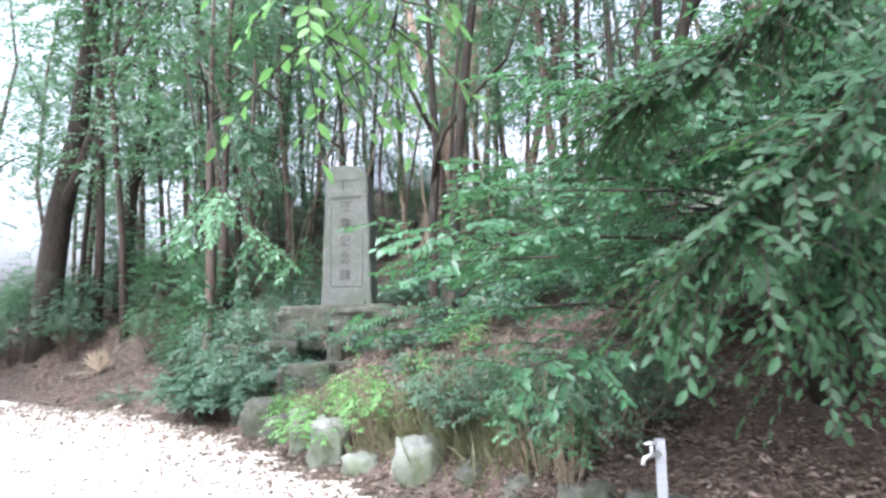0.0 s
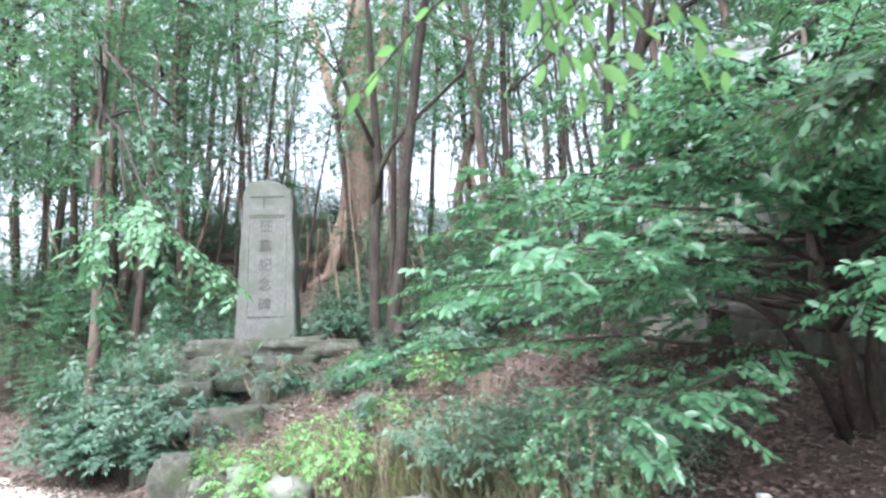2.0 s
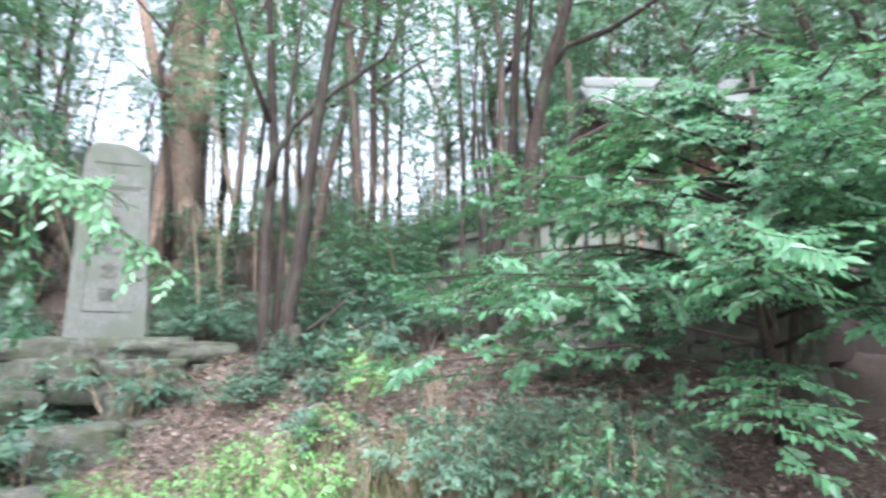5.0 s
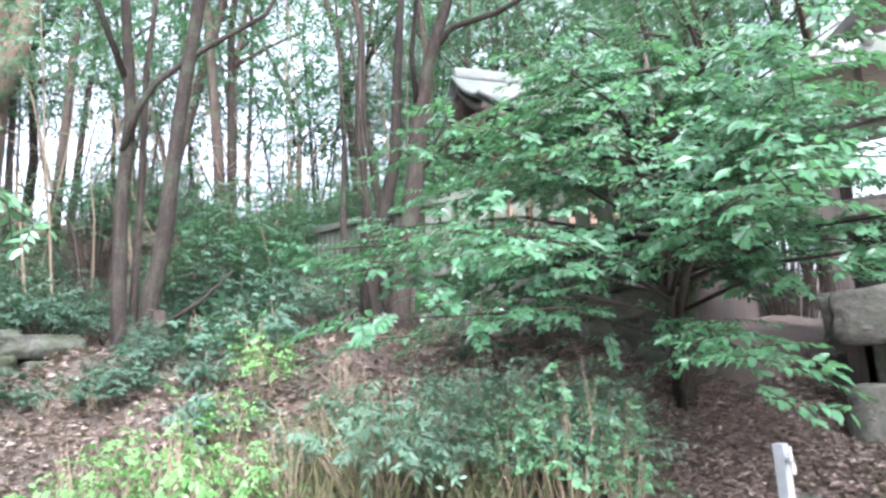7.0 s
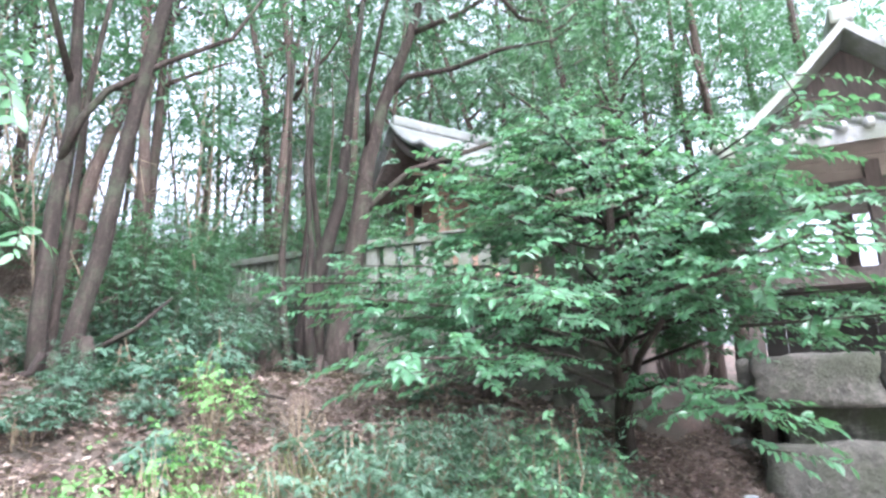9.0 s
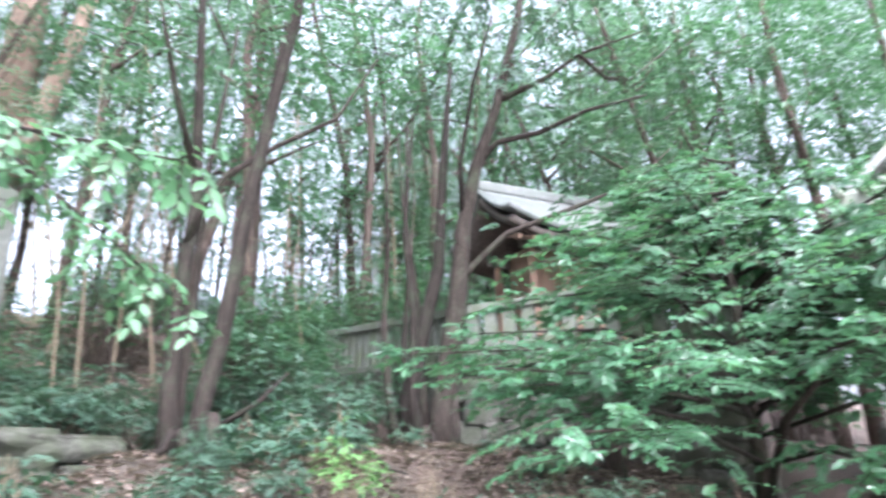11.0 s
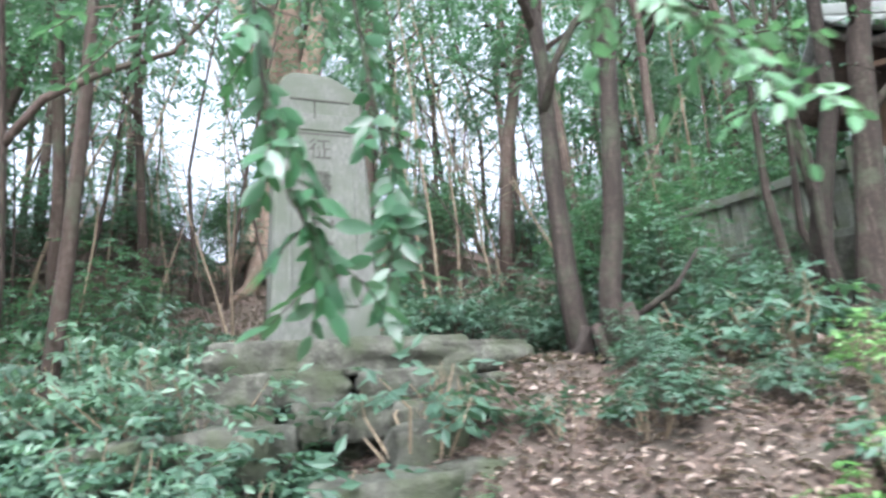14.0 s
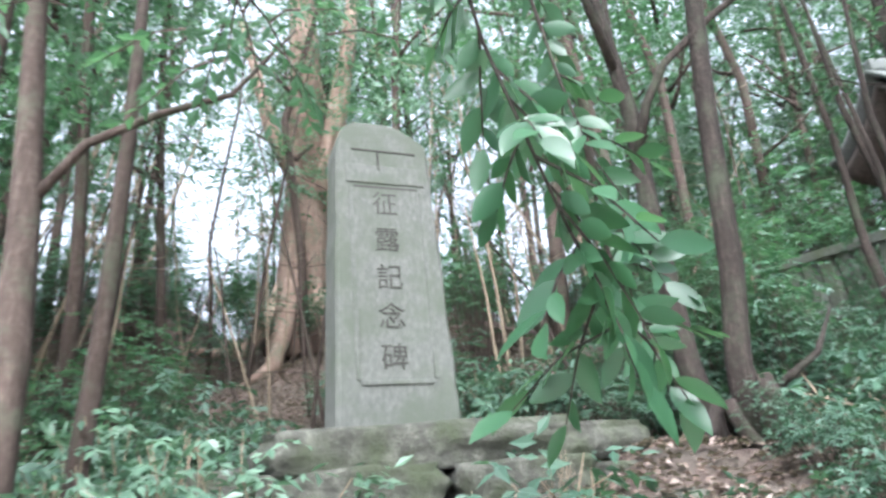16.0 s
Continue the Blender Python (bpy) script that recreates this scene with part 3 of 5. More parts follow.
def hanging_branch(seed, label, points, radii, leaf, size, n, spread, per=7, droop=0.3, width=0.42, name="tree_branch"):
    """A leafy branch that reaches into the open from a tree outside."""
    r = random.Random(seed)
    base = Vector(points[0])
    t = thing(name, base, label, "branch")
    pts = [Vector(p) - base for p in points]
    smooth(part("stem", tube(pts, radii, 6, r, 0.1), BARK, t))
    lv, twigs = Leaves(seed + 1), []
    for k in range(n):
        s = (0.42 + 0.58 * (k + r.random()) / n) * (len(pts) - 1)
        i = min(int(s), len(pts) - 2)
        p = pts[i].lerp(pts[i + 1], s - i)
        along = (pts[i + 1] - pts[i]).normalized()
        way = along * r.uniform(0.2, 1) + Vector((r.gauss(0, 0.7), r.gauss(0, 0.7), r.gauss(-0.25, 0.3)))
        q = lv.spray(p, way, spread * r.uniform(0.6, 1.2), per, size, 0.6, droop)
        twigs.append(tube([p, q[len(q) // 2], q[-1]], [0.004, 0.003, 0.0015], 4))
    tagged(part("twig_spray", merged(twigs), BARK, t), kind="stuff")
    smooth(part("foliage", lv.mesh(width, near=True), leaf, t))
    return t


# tree standing beside the yard whose boughs hang over the path
hanging_branch(31, "drooping branch with glossy young leaves over the bank", [(-4.4, 9.3, 5.0), (-3.6, 8.2, 5.3), (-3.0, 7.1, 4.9), (-2.74, 6.95, 4.1), (-2.68, 6.92, 3.1), (-2.62, 6.86, 2.5), (-2.55, 6.8, 2.12), (-2.4, 6.93, 1.93)], [0.02, 0.018, 0.014, 0.009, 0.006, 0.004, 0.003, 0.002], LEAF_DEEP, 0.105, 28, 0.19, 7, 0.5)
for k, pts in enumerate(([(-4.3, 9.2, 5.2), (-3.0, 7.6, 4.3), (-2.2, 6.8, 3.3), (-1.8, 6.6, 2.9), (-1.45, 6.5, 2.62), (-1.12, 6.44, 2.33)], [(-4.3, 9.2, 5.2), (-3.0, 7.6, 4.3), (-2.2, 6.8, 3.3), (-1.9, 6.3, 3.0), (-1.65, 5.9, 2.82), (-1.35, 5.55, 2.65)], [(-4.3, 9.2, 5.2), (-3.0, 7.6, 4.3), (-2.4, 6.8, 3.3), (-2.3, 6.4, 2.95), (-2.2, 6.1, 2.75), (-2.1, 5.9, 2.58)])):
    hanging_branch(320 + k, "leafy branch of bright young leaves above a shrub bank", pts, [0.02, 0.017, 0.012, 0.009, 0.006, 0.003][:len(pts)], LEAF_LIGHT, 0.085, 27, 0.26, 8, 0.3)
hanging_branch(36, "drooping leafy twig in front of a stone monument", [(-4.3, 9.2, 5.4), (-3.5, 7.9, 5.5), (-2.8, 7.4, 4.8), (-2.35, 7.3, 3.6), (-2.25, 7.25, 2.75), (-2.2, 7.2, 2.35), (-2.22, 7.14, 1.95)], [0.02, 0.017, 0.013, 0.008, 0.005, 0.003, 0.002], LEAF_DEEP, 0.1, 22, 0.18, 7, 0.45)
# the next three boughs carry their shade in the leaf colour
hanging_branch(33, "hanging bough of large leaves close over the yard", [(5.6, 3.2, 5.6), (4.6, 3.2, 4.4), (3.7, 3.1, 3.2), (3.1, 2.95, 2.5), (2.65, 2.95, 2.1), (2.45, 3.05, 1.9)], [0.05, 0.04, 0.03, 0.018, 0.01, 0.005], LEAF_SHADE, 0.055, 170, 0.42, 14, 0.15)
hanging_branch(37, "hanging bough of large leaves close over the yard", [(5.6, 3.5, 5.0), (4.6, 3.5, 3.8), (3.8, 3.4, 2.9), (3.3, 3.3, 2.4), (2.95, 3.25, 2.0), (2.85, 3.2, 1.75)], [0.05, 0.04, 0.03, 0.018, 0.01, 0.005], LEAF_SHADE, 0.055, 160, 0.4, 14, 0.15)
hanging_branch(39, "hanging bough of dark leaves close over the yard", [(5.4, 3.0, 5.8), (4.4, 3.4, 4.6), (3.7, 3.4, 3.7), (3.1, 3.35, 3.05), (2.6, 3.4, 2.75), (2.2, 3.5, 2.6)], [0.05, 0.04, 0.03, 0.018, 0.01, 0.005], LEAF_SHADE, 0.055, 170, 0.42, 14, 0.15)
hanging_branch(38, "leafy twig with fresh green leaves overhead", [(2.4, 2.4, 5.6), (2.0, 2.7, 4.4), (1.6, 2.9, 3.4), (1.38, 2.95, 2.75)], [0.014, 0.01, 0.006, 0.003], LEAF_LIME, 0.08, 30, 0.36, 9, 0.4)
hanging_branch(34, "leafy twig with fresh green leaves overhead", [(1.9, 2.2, 5.6), (1.6, 2.5, 4.4), (1.3, 2.7, 3.4), (1.1, 2.78, 2.7)], [0.014, 0.01, 0.006, 0.003], LEAF_LIME, 0.08, 34, 0.4, 9, 0.4)
hanging_branch(35, "dark leafy branch hanging beside a trunk", [(-4.5, 9.5, 5.2), (-3.9, 9.0, 5.1), (-3.3, 8.5, 4.9), (-2.9, 8.1, 4.6), (-2.6, 7.9, 4.2), (-2.4, 7.8, 3.8)], [0.03, 0.025, 0.018, 0.012, 0.006, 0.003], LEAF_DEEP, 0.09, 60, 0.45, 9, 0.3)

# unseen tall tree beside the yard, added so its crown shades the near boughs
ot = Vector((6.9, 1.9, ground_z(6.9, 1.9)))
tree(15, "tree", "unseen tall evergreen tree added to shade the edge of the yard",
     [([ot + Vector(v) for v in ((0, 0, 0), (0.05, 0.1, 1.5), (-0.2, 0.2, 3.2), (-0.6, 0.5, 5.0), (-0.9, 0.9, 7.5))], [0.3, 0.21, 0.18, 0.14, 0.06])],
     BARK, LEAF_DARK, [((4.6, 2.4, 6.0), (1.9, 1.2, 0.6)), ((6.4, 2.0, 7.0), (1.8, 1.5, 0.9)), ((3.3, 2.6, 5.2), (1.1, 0.9, 0.4))],
     limbs=[([ot + Vector(v) for v in ((-0.2, 0.2, 3.2), (-0.8, 0.8, 4.4), (-1.3, 1.3, 5.3), (-3.2, 1.3, 5.4))], [0.1, 0.08, 0.06, 0.02]), ([ot + Vector(v) for v in ((-0.6, 0.5, 5.0), (-1.6, 1.0, 5.9), (-2.8, 1.2, 6.3))], [0.09, 0.06, 0.02])], sprays=620, leaf_size=0.13, spray_n=11)

# tall trees beyond the hall, bare below and leafy above
for k, (x, y, h) in enumerate(((9.6, 7.7, 0.0), (11.2, 8.9, 0.4), (11.0, 6.3, 0.2), (13.2, 8.0, 1.0), (13.0, 5.8, 1.0), (9.2, 9.4, -0.3), (15.5, 7.4, 1.8))):
    q = Vector((x, y, ground_z(x, y)))
    tree(160 + k, "tree", "tall bright-leaved tree with a bare lower trunk", [([q + Vector(v) for v in ((0, 0, 0), (0.06, 0.02, 2.0), (0.15, 0.1, 4.4), (0.0, 0.2, 7.5), (0.2, 0.2, 10.5))], [0.16, 0.11, 0.10, 0.07, 0.02])],
         BARK_BACK, LEAF_LIGHT if k % 2 else LEAF_MID, [((x, y, q.z + 5.9 + h), (1.8, 1.8, 0.8)), ((x - 0.4, y + 0.2, q.z + 7.6 + h), (1.9, 1.7, 0.9)), ((x + 0.2, y, q.z + 9.6 + h), (1.5, 1.5, 1.0))],
         group="tall trees", limbs=[([q + Vector(v) for v in ((0.15, 0.1, 4.4), (-0.5, -0.1, 5.4), (-1.2, -0.2, 6.2 + h))], [0.05, 0.04, 0.015]), ([q + Vector(v) for v in ((0.1, 0.15, 5.6), (0.8, 0.0, 6.8), (1.2, 0.1, 8.0))], [0.045, 0.035, 0.012])], sprays=430, spray_n=11, leaf_size=0.13, spray_len=0.6, twigged=False)

# ---------- woodland behind ----------
forms = []
for k in range(6):
    r = random.Random(100 + k)
    st = [([Vector((0, 0, 0)), Vector((0.05, 0, 2)), Vector((r.gauss(0, 0.25), r.gauss(0, 0.2), 5)), Vector((r.gauss(0, 0.5), r.gauss(0, 0.4), 9)), Vector((r.gauss(0, 0.6), 0.1, 12))], [0.11, 0.08, 0.07, 0.05, 0.02])]
    lm = []
    for j in range(4):
        h = r.uniform(3.0, 8.5)
        a = r.uniform(0, 6.28)
        q = wander(r, (0.05, 0, h), (math.cos(a), math.sin(a), 0.9), r.uniform(1.2, 2.6), 4, 0.25)
        lm.append((q, [0.045, 0.035, 0.028, 0.02, 0.008]))
    cr = [((r.gauss(0, 0.6), r.gauss(0, 0.6), h), (r.uniform(0.8, 1.5), r.uniform(0.8, 1.5), r.uniform(0.5, 0.9))) for h in (3.6, 5.0, 6.4, 7.8, 9.3, 10.8)]
    forms.append(tree(100 + k, "woodland_tree", "slender woodland tree with a thin high crown", st, BARK_BACK, LEAF_MID if k % 2 else LEAF_GREY, cr, group="woodland trees", limbs=lm, sprays=330, spray_n=11, leaf_size=0.13, spray_len=0.62, twigged=False))
spots = []
r = random.Random(55)
tries = 0
while len(spots) < 106 and tries < 6000:
    tries += 1
    x, y = r.uniform(-19, 21), r.uniform(11.5, 29)
    if inside(x, y) < 2.6 or (x > 2.0 and y < 15.5 and x < 13) or (x > 5.5 and y < 13) or (x > 8 and abs(y - 3.4 - 0.29 * (x + 1.3)) < 3.2):
        continue
    if abs(x + 2.4) < 1.2 and y < 16:
        continue
    if -11 < x < -4 and y > 13.5 and r.random() < 0.2:
        continue
    if any((x - a) ** 2 + (y - b) ** 2 < 1.1 for a, b in spots):
        continue
    spots.append((x, y))
spots += [(-8.2, 11.6), (-9.8, 12.4), (-7.1, 12.8), (-6.0, 11.9), (-11.5, 13.5), (1.0, 11.9), (0.2, 12.6), (-5.4, 11.2), (10.5, 13.5), (12.5, 11.5), (9.5, 16), (13, 15), (9.2, 11.0), (10.6, 10.0), (11.4, 12.8), (8.6, 13.6), (10.4, 9.4), (13.4, 10.4), (12.2, 13.6), (7.4, 15.2)]
for i, (x, y) in enumerate(spots):
    s = r.uniform(0.7, 1.25)
    m = pose(x, y, ground_z(x, y) - 0.1, r.gauss(0, 3), r.gauss(0, 3), r.uniform(0, 360)) @ Matrix.Diagonal((s, s, r.uniform(0.85, 1.2), 1))
    if i < 6:
        forms[i].matrix_basis = m
    else:
        copy_thing(forms[i % 6], m)

# unseen trees around the yard, added to hold back skylight from behind
r = random.Random(91)
ring = [(r.uniform(-15, 15), r.uniform(-13, -8)) for _ in range(8)] + [(r.uniform(-17, -12), r.uniform(-5, 8)) for _ in range(7)] + [(r.uniform(9, 14), r.uniform(-9, -2)) for _ in range(6)]
for i, (x, y) in enumerate(ring):
    s = r.uniform(0.9, 1.3)
    copy_thing(forms[i % 6], pose(x, y, ground_z(x, y) - 0.1, 0, 0, r.uniform(0, 360)) @ Matrix.Diagonal((s * 1.3, s * 1.3, s, 1)))


def shrub(seed, name, label, leaf, size, height, radius, n, bark=TWIG, per=8, width=0.42, fine=False, category="shrub", spread=0.3, group=""):
    r = random.Random(seed)
    t = thing(name, (0, 0, 0), label, category, group)
    lv, stems = Leaves(seed + 1), []
    for _ in range(n):
        a, f = r.uniform(0, 6.283), r.random() ** 0.6
        top = Vector((math.cos(a) * radius * f, math.sin(a) * radius * f, height * (1 - 0.45 * f * f) * r.uniform(0.55, 1.08)))
        foot = Vector((top.x * 0.35, top.y * 0.35, -0.06))
        mid = foot.lerp(top, 0.55) + Vector((r.gauss(0, 0.04), r.gauss(0, 0.04), 0.04))
        stems.append(tube([foot, mid, top], [0.007, 0.005, 0.002], 4))
        for k in range(3):
            p = mid.lerp(top, 0.25 + 0.35 * k)
            way = Vector((math.cos(a) + r.gauss(0, 0.8), math.sin(a) + r.gauss(0, 0.8), r.gauss(0.15, 0.3)))
            lv.spray(p, way, spread * r.uniform(0.6, 1.2), per, size, 0.7, 0.25)
    tagged(part("stem_work", merged(stems), bark, t), kind="stuff")
    part("foliage", lv.mesh(width, fine), leaf, t)
    return t


def plant_all(proto, places, seed):
    r = random.Random(seed)
    for i, (x, y, s) in enumerate(places):
        m = pose(x, y, ground_z(x, y), 0, 0, r.uniform(0, 360)) @ Matrix.Diagonal((s, s, s * r.uniform(0.85, 1.15), 1))
        if i == 0:
            proto.matrix_basis = m
        else:
            copy_thing(proto, m)


lime = shrub(201, "shrub", "lime-green leafy shrub at the foot of the bank", LEAF_LIME, 0.065, 0.85, 0.5, 24, per=8, width=0.5, fine=True, group="lime shrubs")
plant_all(lime, [(0.35, 7.7, 0.6), (0.0, 7.2, 0.8), (-1.25, 6.9, 1.15), (-0.4, 6.6, 1.2), (-0.85, 6.65, 1.3), (-0.65, 6.95, 1.1), (-1.7, 7.5, 0.9), (-0.1, 6.4, 1.0)], 1)
grey = shrub(202, "shrub", "low bluish-green spreading shrub among dead leaves", LEAF_GREY, 0.055, 0.5, 0.6, 70, per=9, fine=False, group="low shrubs", spread=0.25)
plant_all(grey, [(0.7, 6.35, 1.1), (1.3, 6.1, 1.0), (1.9, 5.9, 0.9), (-2.9, 8.6, 1.0), (-3.4, 8.9, 1.3), (-3.9, 9.1, 1.2), (-3.3, 9.7, 1.5), (-3.9, 10.0, 1.5), (-1.4, 10.9, 1.2), (0.2, 10.4, 1.0), (-4.2, 11.6, 1.5), (-9.8, 11.8, 1.2), (1.55, 6.55, 0.9), (2.2, 6.5, 0.9)], 2)
under = shrub(203, "sapling", "thin evergreen sapling in the woodland understorey", LEAF_BAMBOO, 0.12, 2.3, 0.85, 42, BARK_BACK, per=9, category="sapling", spread=0.42, group="saplings")
r = random.Random(77)
places = []
while len(places) < 56:
    x, y = r.uniform(-12, 9), r.uniform(9, 17)
    if inside(x, y) < 2.3 or (x > 1.9 and y < 15) or (-3.3 < x < -1.3 and y < 11.4) or (x < -0.6 and inside(x, y) < 2.8 and x > -4):
        continue
    if -6.5 < x < 1.8 and y < 14 and r.random() < 0.72:
        continue
    places.append((x, y, r.uniform(0.5, 1.35)))
places += [(-8.9, 12.6, 0.8), (-9.3, 11.3, 1.0), (-10.2, 11.6, 1.1), (-11.2, 11.5, 1.1), (-12.2, 11.9, 1.2), (-13.2, 11.8, 1.2), (-14.5, 12.2, 1.2), (-7.4, 12.6, 0.7), (0.6, 9.3, 0.5), (0.35, 9.9, 0.6), (-0.75, 10.0, 0.6), (0.95, 9.75, 0.5), (-0.25, 9.95, 0.6), (0.75, 10.7, 0.75), (1.55, 11.5, 0.75), (1.3, 12.4, 0.8), (0.0, 11.3, 0.8), (-0.9, 11.6, 0.7), (1.75, 10.15, 0.4), (1.2, 9.5, 0.75), (1.75, 9.75, 0.62), (2.05, 10.5, 0.72), (1.4, 10.3, 0.7), (0.5, 9.6, 0.85), (-0.35, 8.95, 0.32), (0.25, 10.2, 0.8), (0.9, 10.9, 0.8), (-9.9, 12.3, 1.2), (-11.6, 12.6, 1.2), (-15.5, 12.0, 1.3), (-16.5, 12.5, 1.3)]
plant_all(under, places, 3)
mid_tree = shrub(204, "understorey_tree", "small bushy evergreen tree below the canopy", LEAF_MID, 0.14, 4.2, 1.5, 120, BARK_BACK, per=10, category="tree", spread=0.5, group="understorey trees")
places = [(0.5, 10.3, 0.55), (-5.2, 9.9, 0.7), (-6.4, 10.6, 0.8), (1.3, 11.2, 0.9), (-5.6, 11.0, 1.0), (-7.4, 12.2, 1.1), (-4.5, 12.8, 1.0), (-0.6, 13.4, 1.0), (-9.6, 13.2, 1.1), (2.6, 14.6, 1.1), (-1.6, 12.6, 0.7)]
while len(places) < 52:
    x, y = r.uniform(-18, 14), r.uniform(13.0, 26)
    if (x > 2.5 and y < 17) or (abs(x + 2.5) < 1.3 and y < 17) or (-11 < x < -4 and r.random() < 0.4):
        continue
    places.append((x, y, r.uniform(0.8, 1.4)))
plant_all(mid_tree, places, 4)
behind = [(8.8, 10.6, 1.9), (10.6, 9.4, 2.1), (12.2, 11.6, 2.5), (7.6, 15.5, 2.4), (10.2, 14.2, 2.6), (11.5, 13.5, 1.5), (8.4, 13.6, 1.4), (6.2, 14.5, 1.4), (4.2, 14.2, 1.2), (-5.2, 16.5, 0.9), (-6.6, 17.5, 1.0), (-4.4, 18.8, 1.0), (-7.9, 16.8, 0.9), (-5.8, 19.8, 1.1), (-3.6, 20.5, 1.1)]
for x, y, s in behind:
    copy_thing(mid_tree, pose(x, y, ground_z(x, y), 0, 0, 37 * x) @ Matrix.Diagonal((s, s, s, 1)))
for x, y, s, h in ((0.9, 9.9, 0.26, 0.45), (1.35, 11.1, 0.5, 0.85), (0.75, 11.7, 0.5, 0.9), (1.9, 12.2, 0.5, 0.85), (2.6, 10.6, 0.35, 0.9)):
    copy_thing(mid_tree, pose(x, y, ground_z(x, y), 0, 0, 77 * x) @ Matrix.Diagonal((s, s, h, 1)))
vine = shrub(205, "climbing_plant", "thin light-green weed with small leaves", LEAF_LIGHT, 0.045, 0.95, 0.32, 26, per=9, width=0.6, fine=True, category="plant", spread=0.22, group="weeds")
plant_all(vine, [(1.5, 5.55, 0.9), (1.75, 5.35, 0.7), (1.3, 5.75, 0.7), (-2.0, 7.75, 0.5), (-1.65, 8.2, 0.35)], 5)

soft = shrub(206, "shrub", "soft dull-green evergreen shrub on the leafy slope", LEAF_BAMBOO, 0.085, 0.9, 0.6, 46, BARK_BACK, per=11, spread=0.34, group="slope shrubs")
plant_all(soft, [(0.6, 10.4, 0.8), (-1.0, 10.5, 1.2), (-0.2, 10.2, 0.7), (-3.3, 10.4, 1.1), (-3.8, 10.9, 1.3), (-0.05, 7.9, 0.4), (-0.35, 8.6, 0.5)], 6)
broad = shrub(207, "shrub", "dull mid-green leafy shrub on the bank edge", LEAF_BAMBOO, 0.075, 0.85, 0.6, 50, BARK_BACK, per=10, width=0.46, fine=True, group="broad-leaved shrubs")
plant_all(broad, [(-3.6, 8.95, 1.1), (-3.2, 8.7, 0.8), (-2.95, 8.9, 1.0), (-3.3, 8.95, 0.8), (-2.45, 8.95, 0.4), (-3.0, 9.0, 0.7), (-3.9, 8.55, 0.9), (-3.6, 8.75, 0.9), (-3.1, 8.35, 0.75), (-4.1, 9.0, 1.1), (-2.75, 8.7, 0.55), (-3.5, 9.4, 1.0), (-2.7, 8.2, 0.5), (-0.6, 8.1, 0.4), (-4.2, 9.8, 1.2)], 7)

dry = shrub(209, "withered_plant", "dry brown bare stems of a withered plant", LEAF_DEAD, 0.03, 0.75, 0.34, 30, TWIG, per=2, category="plant", spread=0.18, group="withered plants")
plant_all(dry, [(-0.45, 6.55, 1.0), (-0.95, 6.95, 0.9), (0.15, 6.35, 0.8), (0.9, 7.4, 0.7), (-1.5, 7.35, 0.7), (1.7, 6.2, 0.7), (-1.6, 9.0, 0.7), (-3.0, 9.1, 0.9)], 10)

weed = shrub(208, "weed", "small green weed among dead leaves", LEAF_BAMBOO, 0.06, 0.3, 0.22, 14, per=7, spread=0.16, category="plant", group="small weeds")
wr = random.Random(17)
plant_all(weed, [(wr.uniform(-4.2, 0.6), wr.uniform(8.3, 10.2), wr.uniform(0.6, 1.5)) for _ in range(14)] + [(wr.uniform(-1.5, 2.6), wr.uniform(6.6, 9.2), wr.uniform(0.5, 1.0)) for _ in range(8)] + [(wr.uniform(-7, -3), wr.uniform(9.4, 12.5), wr.uniform(0.8, 1.5)) for _ in range(8)], 9)

# ---------- the stone monument ----------
MON = Vector((-2.27, 10.22, 2.0))
mon_turn = pose(0, 0, 0, 0, 0, 7)
monument = thing("stone_monument", MON, "tall grey granite monument stone with a carved inscription", "monument")
monument.matrix_basis = Matrix.Translation(MON) @ mon_turn


def slab_mesh():
    """A tapering slab, its head cut off in uneven shoulders, chipped along the edges."""
    bm = bmesh.new()
    r = random.Random(33)
    rows = [(0.0, -0.43, 0.43, 0.22), (0.12, -0.427, 0.427, 0.216)]
    rows += [(0.3 + 0.2 * k, -0.418 + 0.0066 * k, 0.418 - 0.0066 * k, 0.21 - 0.0037 * k) for k in range(10)]
    rows += [(2.17, -0.352, 0.352, 0.174), (2.20, -0.345, 0.325, 0.172), (2.25, -0.325, 0.255, 0.169), (2.30, -0.29, 0.175, 0.164), (2.335, -0.245, 0.10, 0.156), (2.35, -0.20, 0.03, 0.14)]
    rings = []
    for z, lo, hi, d in rows:
        c = 0.022
        ring = [(lo + c, -d), (lo * 0.5 + hi * 0.5, -d), (hi - c, -d), (hi, -d + c), (hi, d - c), (hi - c, d), (lo + c, d), (lo, d - c), (lo, -d + c)]
        rings.append([bm.verts.new((x + (r.gauss(0, 0.0035) if k not in (1,) else 0), y + (r.gauss(0, 0.002) if k not in (0, 1, 2) else 0), z)) for k, (x, y) in enumerate(ring)])
    n = len(rings[0])
    for a, b in zip(rings, rings[1:]):
        for k in range(n):
            q = (k + 1) % n
            bm.faces.new((a[k], a[q], b[q], b[k]))
    bm.faces.new(rings[-1])
    bm.faces.new(rings[0][::-1])
    return bm


part("body", slab_mesh(), STONE, monument)
tilt = pose(0, 0, 0, -1.3)


def on_face(name, cx, z, w, h, proud, material, label=""):
    """A low relief strip on the sloping face."""
    y = -0.215 + 0.022 * z - proud / 2
    bm = boxed(0, 0, 0, w, proud + 0.03, h, tilt, 0.006)
    ob = part(name, bm, material, monument, label)
    ob.location = (cx, y + 0.012, z)
    return ob


